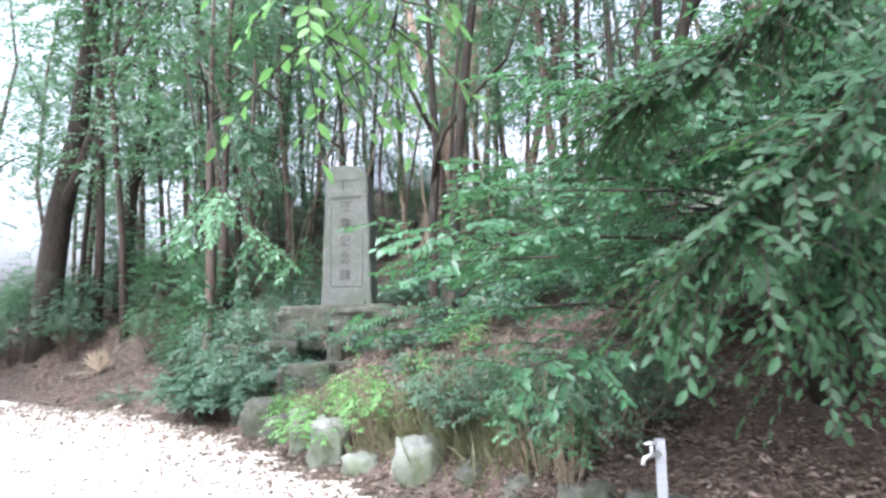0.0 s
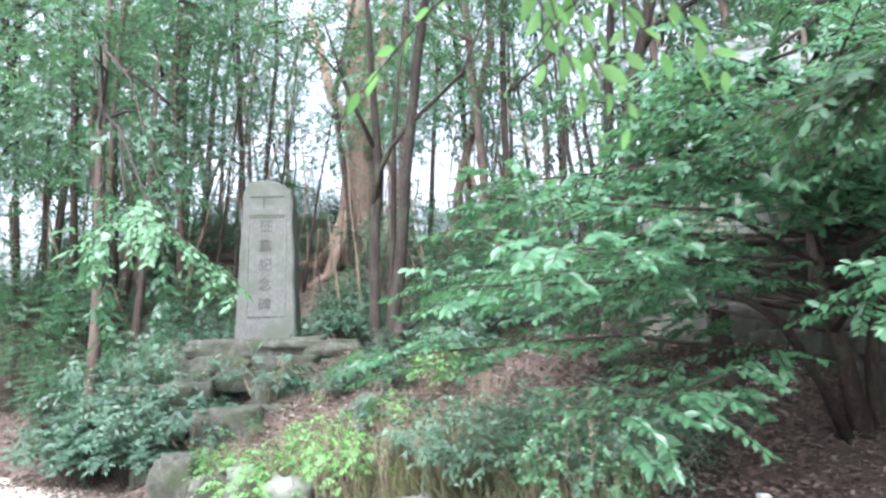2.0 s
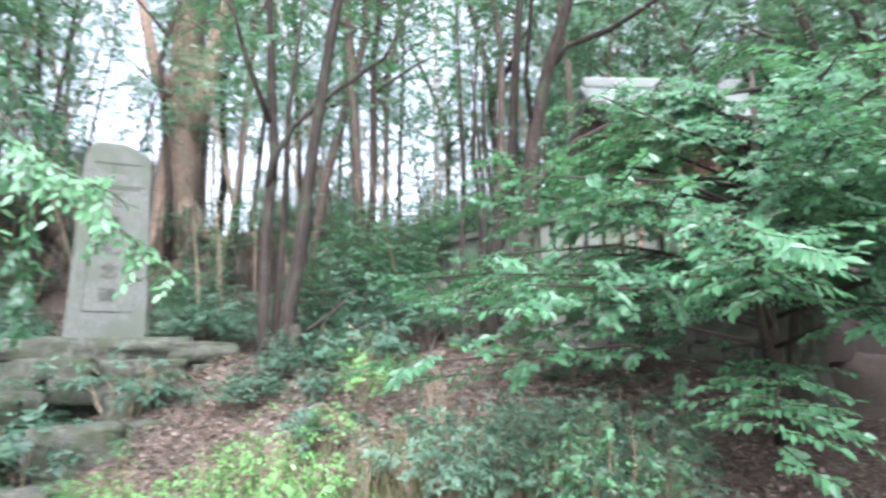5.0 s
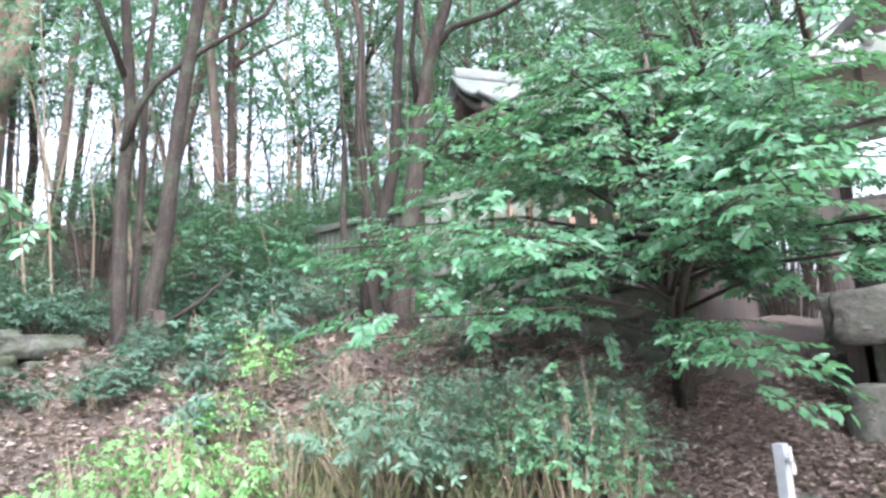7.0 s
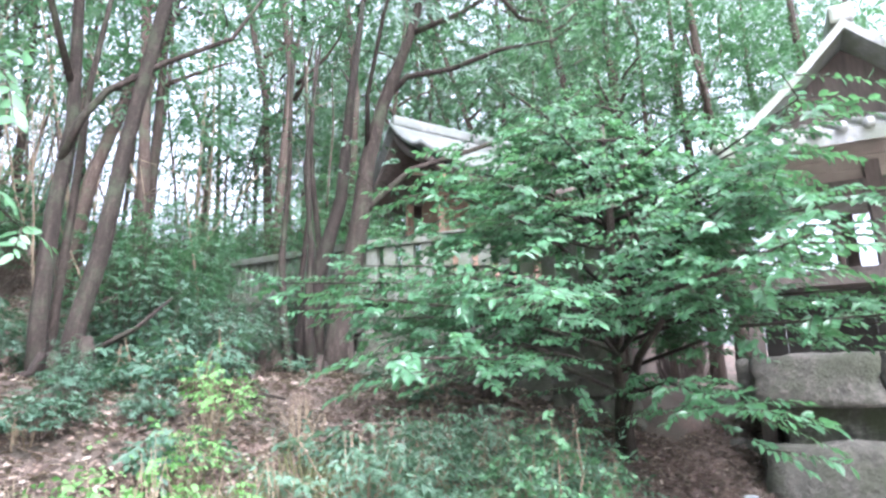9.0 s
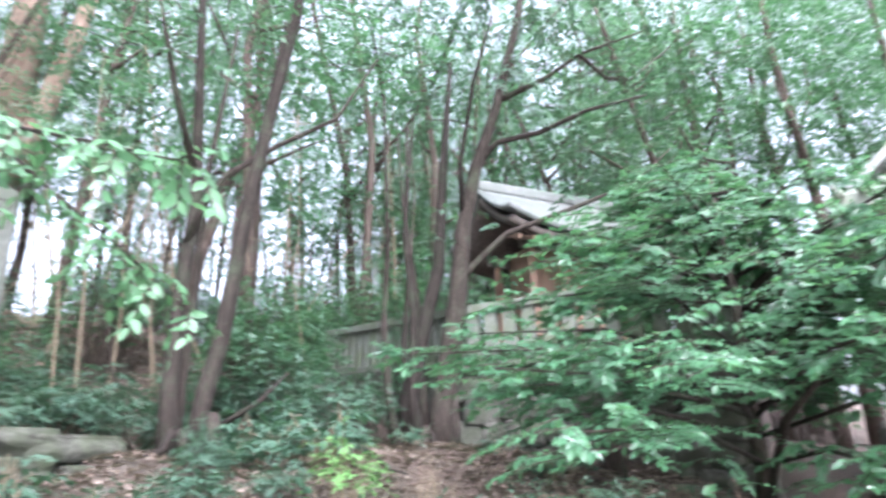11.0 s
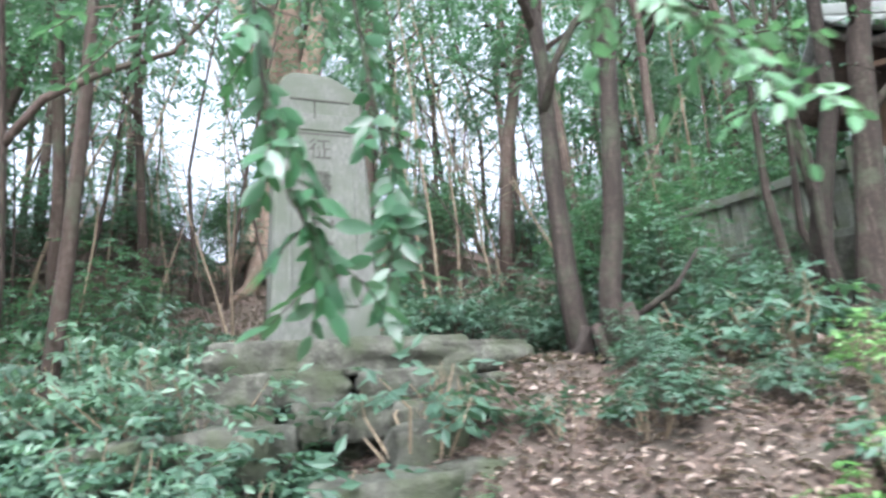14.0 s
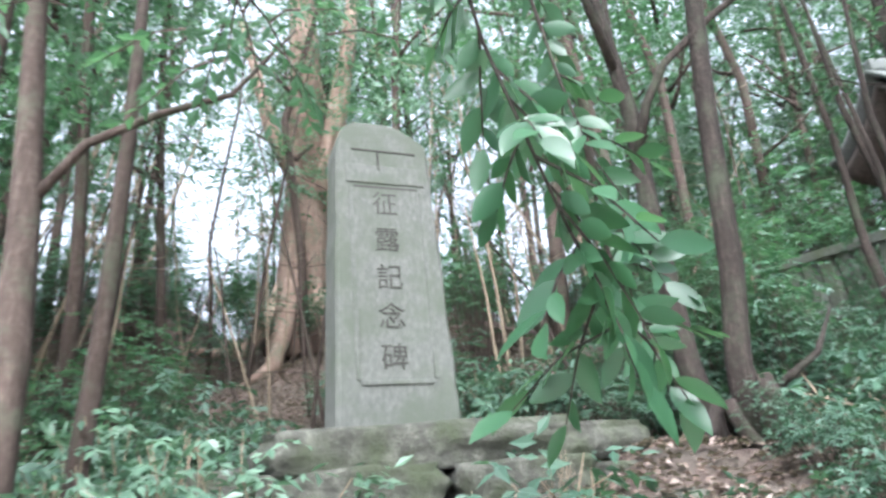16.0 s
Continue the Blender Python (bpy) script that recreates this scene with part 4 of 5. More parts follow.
on_face("panel_edge", -0.27, 1.06, 0.03, 1.40, 0.012, STONE)
on_face("panel_edge", 0.27, 1.06, 0.03, 1.40, 0.012, STONE)
on_face("panel_edge", 0.0, 0.34, 0.5, 0.03, 0.012, STONE)
# grooves are thin dark strips on the face, coloured like shaded cuts
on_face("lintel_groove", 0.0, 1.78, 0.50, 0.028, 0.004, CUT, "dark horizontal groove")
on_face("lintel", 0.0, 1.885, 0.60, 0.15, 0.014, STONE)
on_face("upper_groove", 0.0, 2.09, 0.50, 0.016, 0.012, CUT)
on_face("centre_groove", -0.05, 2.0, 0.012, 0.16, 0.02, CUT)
on_face("centre_groove", 0.36, 1.5, 0.08, 0.014, -0.02, CUT)


def letters():
    out = []
    for i, ch in enumerate("征露記念碑"):
        cu = bpy.data.curves.new("letter", "FONT")
        cu.body = ch
        cu.size = 0.2
        cu.offset = -0.0008
        cu.align_x = "CENTER"
        cu.extrude = 0.004
        tmp = new("letter_source", cu)
        me = bpy.data.meshes.new_from_object(tmp.evaluated_get(bpy.context.evaluated_depsgraph_get()))
        bpy.data.objects.remove(tmp)
        z = 1.575 - 0.285 * i
        # raised letter mesh, the shade of the carving is its dark colour
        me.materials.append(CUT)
        ob = new("carved_letter", me)
        ob.parent = monument
        ob.matrix_basis = pose(-0.015, -0.222 + 0.022 * z, z, 88.7, 0, 0)
        out.append(ob)
    return out


letters()


def boulder(seed, sx, sy, sz, block=0.35):
    """A worn stone: a cube pushed out of shape and rounded."""
    r = random.Random(seed)
    bm = bmesh.new()
    bmesh.ops.create_cube(bm, size=2.0)
    bmesh.ops.subdivide_edges(bm, edges=bm.edges[:], cuts=7, use_grid_fill=True)
    off = Vector((r.uniform(0, 50), r.uniform(0, 50), r.uniform(0, 50)))
    for v in bm.verts:
        p = v.co
        p = p.normalized() * (1 - block) * 1.2 + p * block
        n = (1 - 0.8 * block) * (noise.noise(p * 1.1 + off) * 0.4 + noise.noise(p * 2.7 + off) * 0.22) + noise.noise(p * 5.0 + off) * 0.06
        p = p * (1 + n)
        v.co = Vector((p.x * sx / 2, p.y * sy / 2, p.z * sz / 2))
    return bm


ROCK_TOPS = []


def rock(seed, x, y, top, sx, sy, sz, material=ROCK, turn=0, label="weathered mossy rock set in the bank", group="bank rocks", block=0.4, name="rock"):
    ob = smooth(part(name, boulder(seed, sx, sy, sz, block), material, None, label))
    tagged(ob, category="rock", group=group)
    ROCK_TOPS.append((x, y, top, sx, sy))
    ob.matrix_basis = pose(x, y, top - sz * 0.47, 0, 0, turn)
    return ob


rock(301, -2.2, 9.85, 2.02, 1.8, 1.0, 0.26, ROCK, 6, "long flat mossy stone slab under the monument", "plinth stones", 0.85, "plinth_stone")
rock(302, -1.2, 9.75, 1.96, 0.75, 0.6, 0.22, ROCK, 12, "flat mossy plinth stone", "plinth stones", 0.8, "plinth_stone")
for k, (x, y, top, sx, sy, sz) in enumerate(((-2.62, 9.62, 1.80, 0.95, 0.7, 0.24), (-1.72, 9.58, 1.78, 0.8, 0.7, 0.22), (-0.98, 9.55, 1.72, 0.6, 0.5, 0.24), (-2.9, 9.5, 1.6, 0.6, 0.6, 0.3), (-2.25, 9.42, 1.6, 0.62, 0.6, 0.26), (-1.55, 9.4, 1.58, 0.7, 0.55, 0.28), (-2.0, 9.7, 1.55, 1.9, 0.7, 0.5))):
    rock(340 + k, x, y, top, sx, sy, sz, ROCK, (-6, 4, 11, -3, 8, -5, 2)[k], "flat rough plinth stone laid dry under a slab", "plinth stones", 0.86, "plinth_stone")
rock(303, -3.2, 9.9, 1.85, 0.6, 0.5, 0.4, ROCK, 0, "flat mossy plinth stone", "plinth stones", 0.75, "plinth_stone")
for i, (x, y, top, sx, sy, sz, mat, blk) in enumerate([
        (-2.85, 8.9, 1.47, 0.55, 0.45, 0.5, ROCK, 0.75), (-2.1, 8.55, 1.2, 0.75, 0.5, 0.42, ROCK, 0.7), (-1.5, 8.75, 1.22, 0.5, 0.4, 0.3, ROCK, 0.6),
        (-1.2, 9.05, 1.42, 0.5, 0.4, 0.3, ROCK, 0.7), (-1.75, 8.95, 1.42, 0.45, 0.35, 0.4, ROCK, 0.5), (-3.5, 9.05, 1.45, 0.55, 0.4, 0.4, ROCK, 0.6), (-0.95, 9.0, 1.55, 0.4, 0.35, 0.3, ROCK, 0.5),
        (-2.25, 7.75, 0.79, 0.53, 0.38, 0.53, ROCK, 0.6), (-1.25, 6.95, 0.80, 0.29, 0.29, 0.47, ROCK_PALE, 0.4), (-0.70, 6.50, 0.75, 0.36, 0.31, 0.47, ROCK_PALE, 0.4), (-0.25, 6.25, 0.52, 0.36, 0.27, 0.31, ROCK_PALE, 0.3), (-1.70, 7.30, 0.67, 0.38, 0.30, 0.38, ROCK, 0.4),
        (0.42, 5.98, 0.71, 0.39, 0.34, 0.53, ROCK_PALE, 0.5), (0.95, 5.78, 0.57, 0.31, 0.32, 0.42, ROCK, 0.4), (1.35, 5.55, 0.55, 0.27, 0.29, 0.42, ROCK, 0.4), (1.85, 5.30, 0.59, 0.38, 0.34, 0.36, ROCK, 0.4), (2.35, 5.15, 0.59, 0.42, 0.34, 0.36, ROCK, 0.4), (2.85, 4.95, 0.59, 0.38, 0.34, 0.36, ROCK, 0.4),
        (-2.90, 8.35, 0.72, 0.38, 0.34, 0.42, ROCK, 0.5), (3.40, 4.85, 0.57, 0.42, 0.34, 0.36, ROCK, 0.4)]):
    rock(310 + i, x, y, top, sx, sy, sz, mat, 37 * i % 60 - 30, "pale rough boulder lining the gravel" if mat is ROCK_PALE else "weathered mossy rock set in the bank", "bank rocks", blk)

# ---------- shrine terrace: retaining wall and fence ----------
U = Vector((0.447, -0.894, 0))
V = Vector((0.894, 0.447, 0))
FENCE0 = Vector((2.12, 11.1, 0))
turn_u = math.degrees(math.atan2(U.y, U.x))
TERR = 2.85


def along(s, v=0.0, z=0.0):
    return FENCE0 + U * s + V * v + Vector((0, 0, z))


LEN = 4.9
CORNER = 1.6
wall = part("retaining_wall", boxed((LEN + CORNER) / 2, 0.28, 1.95, LEN - CORNER, 0.36, 1.75, None, 0.03), ROCK, None, "mossy masonry retaining wall of rounded stones")
tagged(wall, category="wall", kind="structure")
wall.matrix_basis = Matrix.Translation(FENCE0 + V * 0.05) @ pose(0, 0, 0, 0, 0, turn_u)
terrace = part("terrace", boxed((LEN + 1.3) / 2, 4.0, TERR - 0.6, LEN - 1.3, 7.2, 1.15, None, 0.02), SOIL, None, "raised earth terrace of a small shrine")
tagged(terrace, category="ground", kind="structure")
terrace.matrix_basis = Matrix.Translation(FENCE0) @ pose(0, 0, 0, 0, 0, turn_u)
shapes = [boulder(400 + k, 0.42, 0.24, 0.32, 0.7) for k in range(5)]
stone_meshes = []
for k, bm in enumerate(shapes):
    me = bpy.data.meshes.new("stone")
    bm.to_mesh(me)
    bm.free()
    me.materials.append(ROCK_HALL)
    me.polygons.foreach_set("use_smooth", [True] * len(me.polygons))
    stone_meshes.append(me)
r = random.Random(9)
for row in range(5):
    s = CORNER + 0.1 + (row % 2) * 0.2
    while s < LEN - 0.1:
        ob = new("stone", r.choice(stone_meshes))
        ob.parent = wall
        k = r.uniform(0.8, 1.15)
        ob.matrix_basis = pose(s, 0.16, 1.42 + 0.29 * row, r.gauss(0, 8), r.gauss(0, 10), r.gauss(0, 6)) @ Matrix.Diagonal((k, 1, k, 1))
        s += 0.37 * k

fence = thing("stone_fence", FENCE0, "weathered pale concrete fence with flat uprights and rails", "fence")
fence.matrix_basis = Matrix.Translation(FENCE0 + Vector((0, 0, TERR))) @ pose(0, 0, 0, 0, 0, turn_u)
part("bottom_rail", boxed((LEN + CORNER) / 2, 0.12, 0.0, LEN - CORNER, 0.2, 0.12, None, 0.012), SLAB, fence)
part("top_rail", boxed((LEN + CORNER) / 2, 0.12, 0.70, LEN - CORNER, 0.17, 0.11, None, 0.015), SLAB, fence)
s = CORNER + 0.24
while s < LEN:
    part("upright", boxed(s, 0.12, 0.35, 0.155, 0.09, 0.62, None, 0.008), SLAB, fence)
    s += 0.25
for s in (CORNER, LEN - 0.05):
    part("post", boxed(s, 0.12, 0.42, 0.18, 0.2, 0.88, None, 0.015), SLAB, fence)

# the same fence goes on along the back of the slope
back = thing("stone_fence", along(CORNER, 0.16, TERR + 0.02), "weathered pale concrete fence on a low bank behind trees", "fence")
BACK_END = Vector((3.2, 14.6, TERR + 0.62))
way = BACK_END - back.location
run = Vector((way.x, way.y, 0)).length
back.matrix_basis = Matrix.Translation(back.location) @ pose(0, 0, 0, 0, 0, math.degrees(math.atan2(way.y, way.x)))
pitch = -math.degrees(math.atan2(way.z, run))
for name, z, thick, deep in (("bottom_rail", 0.0, 0.12, 0.2), ("top_rail", 0.70, 0.11, 0.17)):
    part(name, boxed(run / 2 + 0.06, 0, z + way.z / 2, run - 0.12, deep, thick, pose(0, 0, 0, 0, pitch, 0), 0.012), SLAB, back)
for k in range(int(run / 0.26) - 1):
    s = 0.32 + 0.26 * k
    part("upright", boxed(s, 0, 0.35 + way.z * s / run, 0.155, 0.09, 0.60, None, 0.008), SLAB, back)
part("post", boxed(run + 0.12, 0, 0.42 + way.z, 0.18, 0.2, 0.88, None, 0.015), SLAB, back)
part("footing", boxed(run / 2 + 0.15, 0.02, -0.57 + way.z / 2, run, 0.3, 1.1, pose(0, 0, 0, 0, pitch, 0), 0.03), ROCK, back, "rough mossy stone footing")

# ---------- the small shrine ----------
SH = Vector((6.36, 10.97, TERR))
shrine = thing("shrine", SH, "small old wooden shrine with a curved grey roof", "shrine")
shrine.matrix_basis = Matrix.Translation(SH) @ pose(0, 0, 0, 0, 0, -12.8) @ Matrix.Diagonal((1, 0.62, 1, 1))
part("base", boxed(0, 0, 0.25, 2.4, 2.4, 0.5, None, 0.03), SLAB, shrine)
part("floor", boxed(0, 0, 0.85, 2.3, 2.3, 0.1, None, 0.01), WOOD, shrine)
part("wall", boxed(0, 0.25, 1.7, 1.5, 1.4, 1.7), WOOD, shrine)
for x in (-1.0, -0.35, 0.35, 1.0):
    part("post", boxed(x, -0.95, 1.5, 0.13, 0.13, 2.0, None, 0.01), WOOD, shrine)
for x in (-1.0, 1.0):
    part("post", boxed(x, 0.95, 1.5, 0.13, 0.13, 2.0, None, 0.01), WOOD, shrine)
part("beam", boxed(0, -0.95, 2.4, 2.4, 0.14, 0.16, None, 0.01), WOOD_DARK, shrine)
part("beam", boxed(0, -0.95, 1.2, 2.2, 0.08, 0.1, None, 0.01), WOOD, shrine)
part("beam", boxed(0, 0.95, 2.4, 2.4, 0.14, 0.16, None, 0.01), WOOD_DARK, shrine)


def curved_roof(half, depth, low, high, thick, upturn):
    """Two sweeping slopes that meet at a ridge along x, with corners turned up."""
    bm = bmesh.new()
    n, m = 14, 16
    grid = {}
    for i in range(n + 1):
        for j in range(m + 1):
            x = -half + 2 * half * i / n
            y = -depth + 2 * depth * j / m
            f = 1 - abs(y) / depth
            z = low + (high - low) * (f ** 1.45) + upturn * (abs(x) / half) ** 3 * (1 - f)
            for k, dz in ((0, 0), (1, -thick)):
                grid[i, j, k] = bm.verts.new((x, y, z + dz))
    for i in range(n):
        for j in range(m):
            bm.faces.new([grid[a, b, 0] for a, b in ((i, j), (i + 1, j), (i + 1, j + 1), (i, j + 1))])
            bm.faces.new([grid[a, b, 1] for a, b in ((i, j), (i, j + 1), (i + 1, j + 1), (i + 1, j))])
    for i in range(n):
        for j, flip in ((0, 0), (m, 1)):
            q = [grid[i, j, 0], grid[i, j, 1], grid[i + 1, j, 1], grid[i + 1, j, 0]]
            bm.faces.new(q[::-1] if flip else q)
    for j in range(m):
        for i, flip in ((0, 1), (n, 0)):
            q = [grid[i, j, 0], grid[i, j, 1], grid[i, j + 1, 1], grid[i, j + 1, 0]]
            bm.faces.new(q[::-1] if flip else q)
    return bm


smooth(part("roof", curved_roof(1.7, 1.95, 2.52, 3.6, 0.07, 0.3), ROOF, shrine, "sweeping grey sheet roof"))
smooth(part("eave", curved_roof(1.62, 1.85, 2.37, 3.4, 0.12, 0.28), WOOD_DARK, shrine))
part("ridge", boxed(0, 0, 3.64, 3.3, 0.22, 0.2, None, 0.04), ROOF, shrine)
for k in range(12):
    part("rafter", boxed(-1.5 + 0.27 * k, -1.35, 2.39, 0.06, 0.95, 0.07, pose(0, 0, 0, 12), 0.0), WOOD, shrine)

# ---------- the open hall at the edge of the yard ----------
HALL = Vector((5.35, 6.4, YARD))
hall = thing("hall", HALL, "open-sided wooden shrine hall with a tiled gable roof", "building")
hall.matrix_basis = Matrix.Translation(HALL) @ pose(0, 0, 0, 0, 0, math.degrees(math.atan2(-0.93, 0.36)))
foundation = part("foundation", boxed(2.6, 1.0, 0.8, 3.8, 2.8, 1.6, None, 0.06), ROCK, hall, "stone foundation under the hall")
for row, (lift, tall, out, long) in enumerate(((0.40, 0.78, 0.2, 1.5), (1.37, 0.5, 0.06, 1.1))):
    for k in range(3):
        me = boulder(430 + 4 * row + k, long * 0.98, 0.5, tall, 0.86)
        smooth(part("foundation_stone", me, ROCK_HALL, foundation)).matrix_basis = pose(0.45 + long * (k + 0.5), -0.42 - out, lift)
    for k in range(2):
        me = boulder(450 + 4 * row + k, 0.5, long * 0.98, tall, 0.86)
        smooth(part("foundation_stone", me, ROCK_HALL, foundation)).matrix_basis = pose(0.62 - out, -0.1 + long * (k + 0.5), lift)
for x in (0.55, 1.84, 3.6):
    for y in (0.0, 2.2):
        part("post", boxed(x, y, 2.2, 0.15, 0.15, 2.9, None, 0.012), WOOD_DARK, hall)
part("floor", boxed(2.2, 1.1, 2.38, 3.9, 2.7, 0.12, None, 0.01), WOOD_DARK, hall)
part("beam", boxed(2.1, 0.0, 3.38, 3.7, 0.14, 0.16, None, 0.01), WOOD_DARK, hall)
for k in range(4):
    part("upper_wall", boxed(2.15, 0.002 * (k % 2), 3.515 + 0.138 * k, 3.3, 0.06, 0.134, None, 0.004), BOARD, hall, "grey-brown wall board above the opening")
# recessed boards stand in for the dark void under the floor
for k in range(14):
    part("void_board", boxed(0.75 + 0.22 * k, 0.62, 1.98, 0.216, 0.03, 0.78, None, 0.004), BOARD_VOID, hall)
part("sill_beam", boxed(1.7, -0.02, 2.45, 4.4, 0.16, 0.13, None, 0.01), WOOD_DARK, hall)
part("head_rail", boxed(2.1, -0.03, 3.27, 3.7, 0.08, 0.06, None, 0.006), WOOD_DARK, hall)
for x in (0.95, 2.75):
    part("stud", boxed(x, -0.035, 3.72, 0.07, 0.05, 0.55, None, 0.005), WOOD_DARK, hall)


def hipped_skirt():
    bm = bmesh.new()
    lo = [(0.3, -0.9, 3.72), (4.6, -0.9, 3.72), (4.6, 2.9, 3.95), (0.3, 2.9, 3.95)]
    hi = [(0.7, 0.4, 4.3), (3.1, 0.4, 4.3), (3.1, 1.9, 4.3), (0.7, 1.9, 4.3)]
    a = [bm.verts.new(p) for p in lo]
    b = [bm.verts.new(p) for p in hi]
    c = [bm.verts.new((x, y, z - 0.14)) for x, y, z in lo]
    d = [bm.verts.new((x, y, z - 0.14)) for x, y, z in hi]
    for k in range(4):
        q = (k + 1) % 4
        bm.faces.new((a[k], a[q], b[q], b[k]))
        bm.faces.new((c[q], c[k], d[k], d[q]))
        bm.faces.new((a[q], a[k], c[k], c[q]))
    bm.faces.new(b)
    bm.faces.new(d[::-1])
    return bm


skirt = part("skirt_roof", hipped_skirt(), TILE, hall, "grey tiled eaves")
for k in range(19):
    x = 0.42 + 0.22 * k
    f = min(1.25, 1.25 - max(0, x - 3.1) * 0.85)
    if f > 0.2:
        smooth(part("ridge_tile", tube([(x, -0.92, 3.74), (x, -0.9 + f, 3.74 + 0.446 * f)], [0.045, 0.045], 6), TILE, skirt))
    smooth(part("eave_tile", tube([(x, -0.96, 3.73), (x, -0.88, 3.73)], [0.055, 0.055], 8), TILE, skirt))


def gable():
    bm = bmesh.new()
    n = 8
    prof = []
    for i in range(-n, n + 1):
        f = abs(i) / n
        prof.append((1.8 + 1.5 * i / n, 3.95 + 1.3 * (1 - f) ** 1.25))
    top = [[bm.verts.new((x, y, z)) for x, z in prof] for y in (-0.25, 2.3)]
    bot = [[bm.verts.new((x, y, z - 0.12)) for x, z in prof] for y in (-0.25, 2.3)]
    for i in range(2 * n):
        bm.faces.new((top[0][i], top[0][i + 1], top[1][i + 1], top[1][i]))
        bm.faces.new((bot[0][i + 1], bot[0][i], bot[1][i], bot[1][i + 1]))
        bm.faces.new((top[0][i + 1], top[0][i], bot[0][i], bot[0][i + 1]))
        bm.faces.new((top[1][i], top[1][i + 1], bot[1][i + 1], bot[1][i]))
    return bm


part("gable_roof", gable(), TILE, hall, "pale tiled gable roof")
gw = bmesh.new()
tri = [gw.verts.new(p) for p in ((0.8, 0.2, 4.2), (2.8, 0.2, 4.2), (1.8, 0.2, 5.1), (0.8, 0.28, 4.2), (2.8, 0.28, 4.2), (1.8, 0.28, 5.1))]
gw.faces.new(tri[:3])
gw.faces.new(tri[3:][::-1])
part("gable_wall", gw, WOOD_DARK, hall)
part("ridge", boxed(1.8, 1.05, 5.32, 0.24, 2.6, 0.22, None, 0.04), TILE, hall)

# ---------- water tap ----------
tap = thing("water_tap", (2.33, 4.75, YARD), "steel standpipe tap on a grey post beside the bank", "tap")
part("post", boxed(0.0, 0.05, 0.30, 0.06, 0.06, 0.72, None, 0.008), PIPE, tap)
smooth(part("spout", tube([(0.0, 0.02, 0.58), (-0.05, -0.03, 0.58), (-0.09, -0.06, 0.57), (-0.105, -0.07, 0.53)], [0.014, 0.014, 0.013, 0.011], 8), STEEL, tap))
smooth(part("valve", tube([(-0.05, -0.03, 0.58), (-0.05, -0.03, 0.635)], [0.011, 0.009], 8), STEEL, tap))
smooth(part("handle", tube([(-0.085, -0.045, 0.645), (-0.05, -0.03, 0.65), (-0.015, -0.015, 0.645)], [0.008, 0.01, 0.008], 6), STEEL, tap))

# ---------- stumps, logs, dead wood ----------


def dead_stump(seed, x, y, h, r0, label):
    r = random.Random(seed)
    z = ground_z(x, y)
    pts = [(0, 0, -0.1), (0.01, 0, h * 0.4), (0.0, 0.02, h)]
    ob = smooth(part("tree_stump", tube(pts, [r0 * 1.3, r0, r0 * 0.8], 9, r, 0.3), BARK, None, label))
    ob.location = (x, y, z)
    return tagged(ob, category="stump")


dead_stump(501, 2.17, 10.86, 0.38, 0.11, "small dark broken tree stump in dead leaves")
dead_stump(502, 3.15, 7.6, 0.5, 0.10, "dark mossy tree stump on the bank")


def fallen(seed, a, b, r0, label, name="fallen_branch", material=BARK):
    r = random.Random(seed)
    a, b = Vector(a), Vector(b)
    pts = [a.lerp(b, k / 5) + Vector((r.gauss(0, 0.03), r.gauss(0, 0.03), r.gauss(0, 0.02))) for k in range(6)]
    ob = smooth(part(name, tube(pts, [r0, r0 * 0.95, r0 * 0.85, r0 * 0.7, r0 * 0.55, r0 * 0.3], 7, r, 0.2), material, None, label))
    return tagged(ob, category="branch")


def low(x, y, h=0.03):
    return (x, y, ground_z(x, y) + h)


fallen(511, low(-9.35, 12.55, 0.1), low(-8.5, 13.15, 0.1), 0.14, "dark fallen log lying on the bank", "fallen_log")


def dry_frond(x, y):
    """A withered fan of long pale leaflets, curled at the tips."""
    r = random.Random(519)
    t = thing("dry_palm_frond", low(x, y, 0.02), "pale dried fan-shaped palm frond lying on dead leaves", "frond")
    lv = Leaves(520)
    for k in range(26):
        ang = math.radians(-75 + 6 * k)
        lv.add((0, 0, 0.06), (math.sin(ang) * 0.8, -0.1 + r.gauss(0, 0.1), 0.15 + abs(math.cos(ang))), (r.gauss(0, 0.3), -1, 0.3), 0.5 * r.uniform(0.8, 1.1))
    part("blade", lv.mesh(0.09, True), TWIG, t)
    smooth(part("stalk", tube([(0, 0, 0.06), (-0.2, -0.1, 0.05), (-0.6, -0.2, 0.02)], [0.016, 0.012, 0.01], 6), TWIG, t))


dry_frond(-7.75, 10.55)
fallen(512, low(1.2, 8.9), (2.0, 10.6, ground_z(2.0, 10.6) + 0.35), 0.03, "thin bare branch leaning on the leafy slope")
fallen(513, low(0.3, 8.3), low(1.1, 8.0, 0.12), 0.025, "dead branch lying in the leaf litter")
fallen(514, low(-0.6, 9.9), (-0.2, 9.2, 1.9), 0.03, "bare dead branch by a tree", material=TWIG)
fallen(515, (-1.25, 10.6, 1.8), (-1.45, 10.5, 3.9), 0.016, "thin pale bare stem", "dead_sapling", TWIG)

# bare stems and saplings scattered through the wood
r = random.Random(61)
thin = []
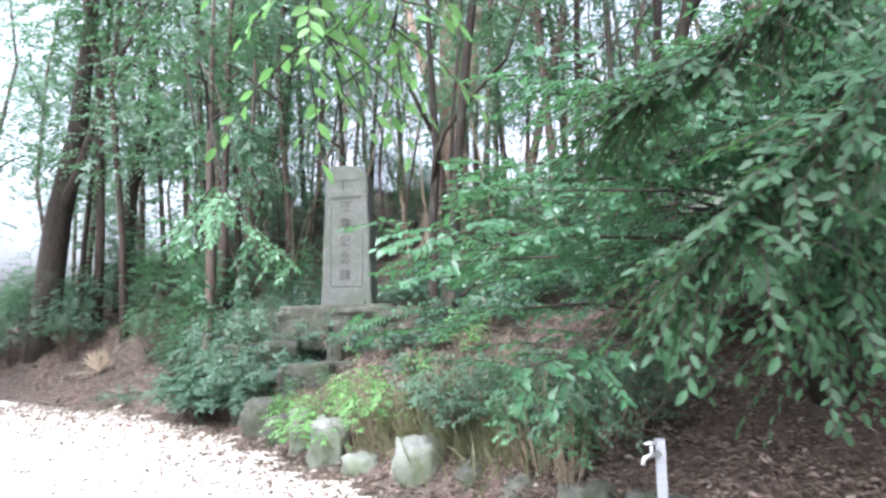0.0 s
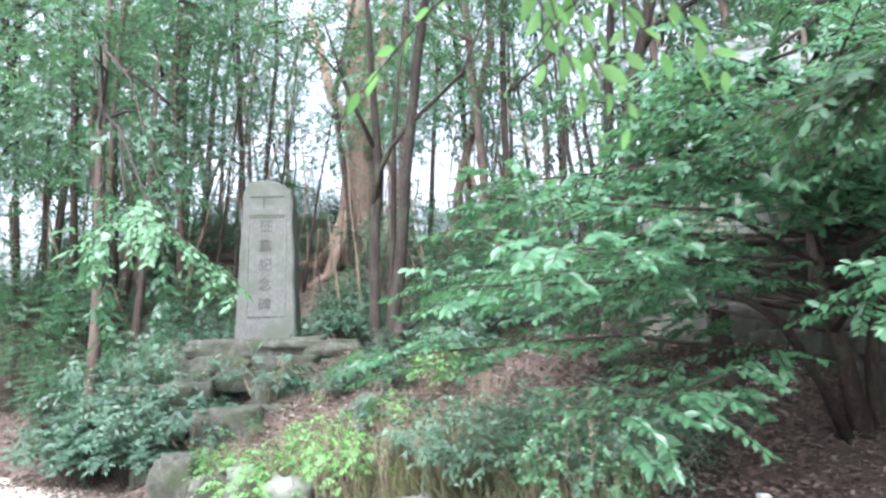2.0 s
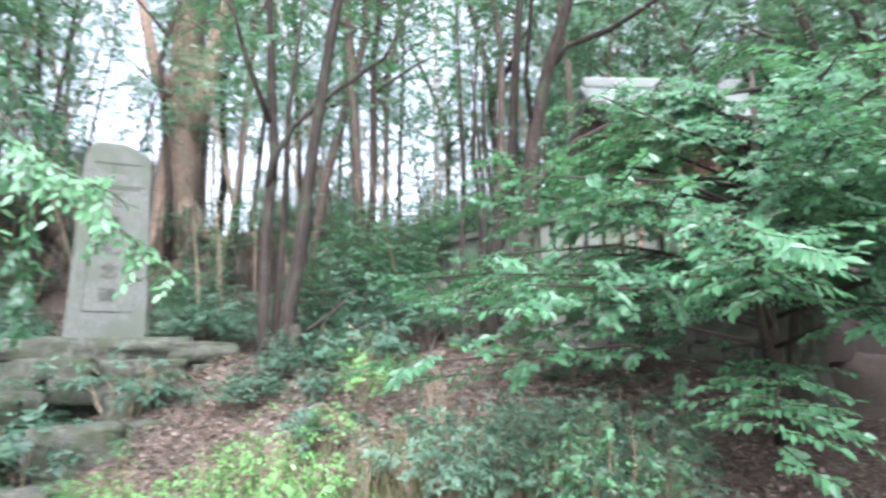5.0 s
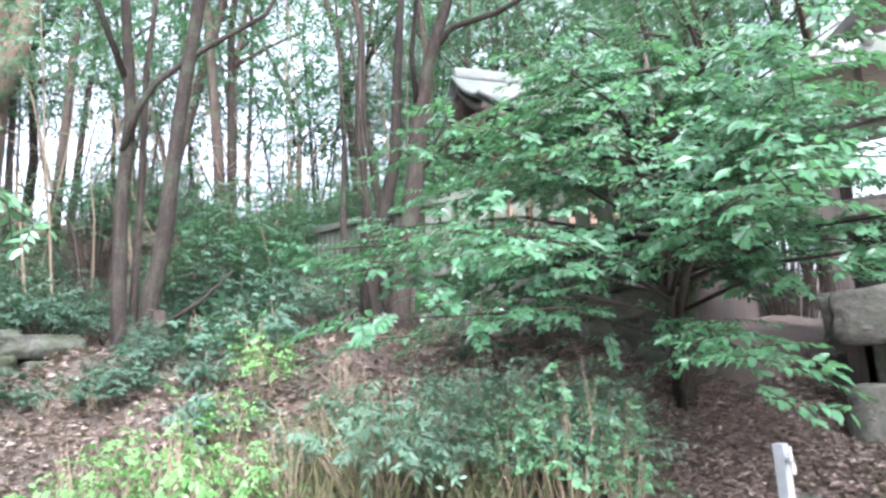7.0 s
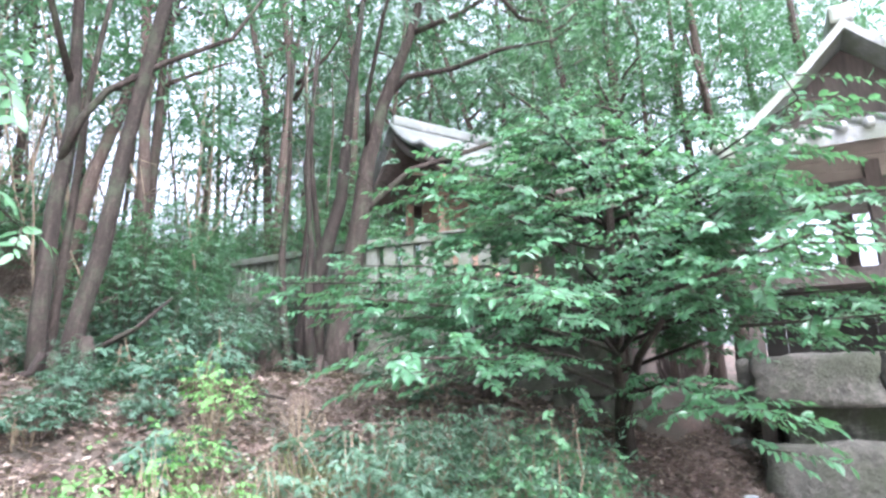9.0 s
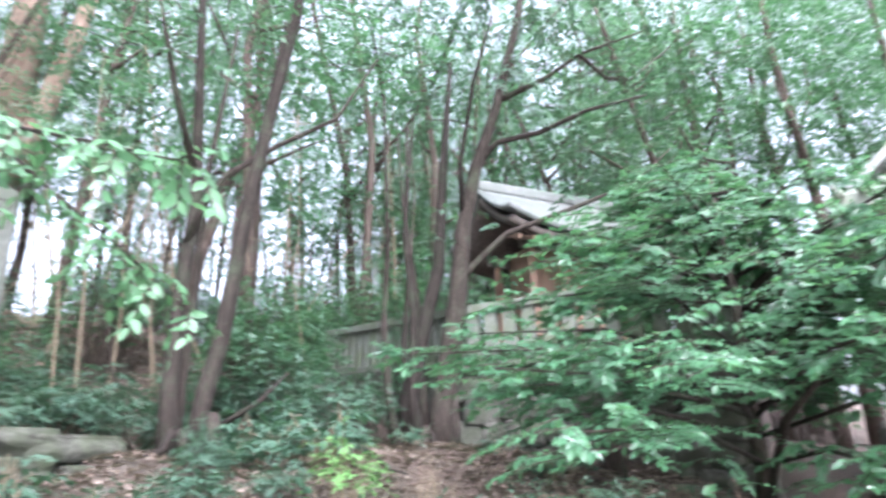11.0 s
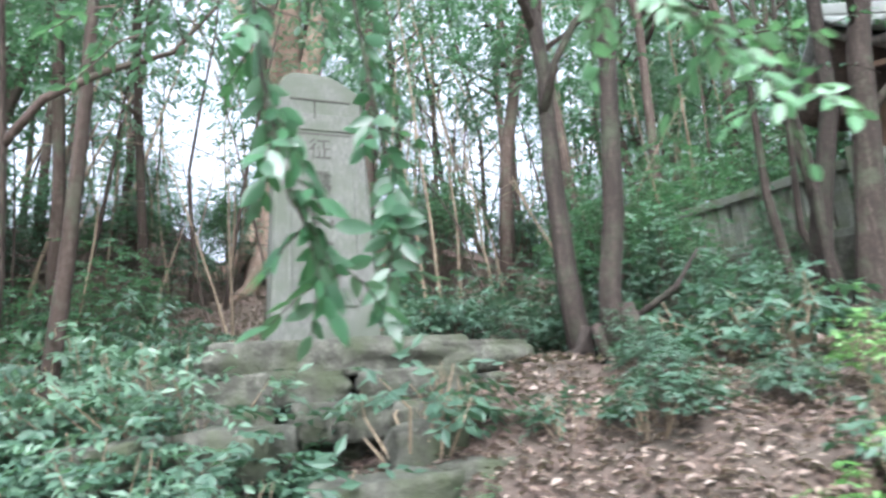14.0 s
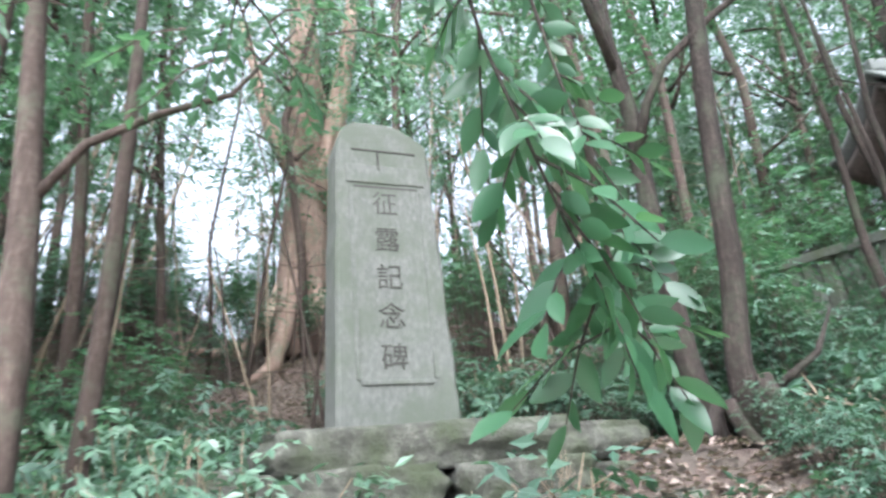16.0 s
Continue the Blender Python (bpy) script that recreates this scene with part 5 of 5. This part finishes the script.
for k in range(5):
    q = wander(r, (0, 0, -0.1), (r.gauss(0, 0.12), r.gauss(0, 0.12), 1), 3.6, 6, 0.12)
    tw = [tube(q, [0.02, 0.018, 0.016, 0.013, 0.01, 0.007, 0.003], 5)]
    for j in range(4):
        p = q[r.randint(2, 5)]
        tw.append(tube(wander(r, p, (r.gauss(0, 1), r.gauss(0, 1), 0.6), 0.7, 3, 0.3), [0.006, 0.005, 0.004, 0.002], 3))
    ob = smooth(part("bare_sapling", merged(tw), BARK_BACK if k % 2 else TWIG, None, "thin bare woodland stem"))
    thin.append(tagged(ob, category="sapling", group="bare stems"))
n = 0
while n < 165:
    x, y = r.uniform(-11, 8), r.uniform(9.8, 18) if n < 90 else r.uniform(15, 25)
    if inside(x, y) < 2.5 or (x > 1.8 and y < 15) or (-3.1 < x < -1.4 and y < 10.9):
        continue
    m = pose(x, y, ground_z(x, y), r.gauss(0, 8), r.gauss(0, 8), r.uniform(0, 360)) @ Matrix.Diagonal((1, 1, r.uniform(0.5, 1.3), 1) if n < 90 else (2, 2, r.uniform(1.8, 2.8), 1))
    if n < 5:
        thin[n].matrix_basis = m
    else:
        copy_thing(thin[n % 5], m)
    n += 1

# ---------- grass tufts and dead leaves ----------


def scatter(seed, count, size, spots_of, keep, width, flat, name, material, label, category, lift=0.012):
    r = random.Random(seed)
    lv = Leaves(seed)
    k = 0
    while k < count:
        x, y = spots_of(r)
        if not keep(x, y, r):
            continue
        a = r.uniform(0, 6.283)
        z = ground_z(x, y) + lift + r.random() * 0.02
        lv.add((x, y, z), (math.cos(a), math.sin(a), r.gauss(0.1, 0.25)), (r.gauss(0, flat), r.gauss(0, flat), 1), size * r.uniform(0.6, 1.3))
        k += 1
    ob = part(name, lv.mesh(width, False, 0.5), material, None, label)
    return tagged(ob, category=category, kind="stuff")


scatter(71, 125000, 0.06, lambda q: (q.uniform(-12.5, 8), 4 + 13 * q.random() ** 1.3), lambda x, y, q: inside(x, y) > -0.1 and not (x > 2.3 + (11.1 - y) * 0.5 and y > 6.5), 0.5, 0.45, "dead_leaves", LEAF_DEAD, "thick litter of brown dead leaves on the bank", "leaf litter")
scatter(72, 11000, 0.07, lambda q: (q.uniform(-9, 4), q.uniform(3, 11)), lambda x, y, q: -3.2 < inside(x, y) < 0 and q.random() < math.exp(inside(x, y) * 0.9), 0.45, 0.3, "scattered_leaves", LEAF_DEAD, "scattered dead leaves on pale gravel", "leaf litter", 0.006)

rr = random.Random(73)
lying = Leaves(74)
for x, y, top, sx, sy in ROCK_TOPS:
    for _ in range(int(26 * sx * sy / 0.3) + 6):
        a = rr.uniform(0, 6.283)
        f = rr.random() ** 0.5
        w = rr.uniform(0, 6.283)
        lying.add((x + 0.42 * sx * f * math.cos(a), y + 0.42 * sy * f * math.sin(a), top - 0.02 - 0.07 * f * f), (math.cos(w), math.sin(w), rr.gauss(0.05, 0.2)), (rr.gauss(0, 0.35), rr.gauss(0, 0.35), 1), 0.08 * rr.uniform(0.6, 1.25))
tagged(part("leaves_on_rocks", lying.mesh(0.5, False, 0.5), LEAF_DEAD, None, "dead leaves caught on the rocks"), category="leaf litter", kind="stuff")


def tufts(seed, spots, blades, height, material, label):
    r = random.Random(seed)
    lv = Leaves(seed)
    for x, y, s in spots:
        for _ in range(blades):
            px, py = x + r.gauss(0, 0.14 * s), y + r.gauss(0, 0.1 * s)
            lv.add((px, py, ground_z(px, py) - 0.01), (r.gauss(0, 0.5), r.gauss(0, 0.5), 1), (r.gauss(0, 1), r.gauss(0, 1), 0.2), height * s * r.uniform(0.5, 1.3))
    return tagged(part("grass", lv.mesh(0.035, False, 0.1), material, None, label), category="grass", kind="stuff")


r = random.Random(8)
tufts(81, [(x, float(np.interp(x, E_X, E_Y)) + r.uniform(0.2, 1.0), r.uniform(0.6, 1.2)) for x in np.linspace(-0.2, 1.5, 40)], 34, 0.34, GRASS, "dry yellow-green grass tufts among the rocks")
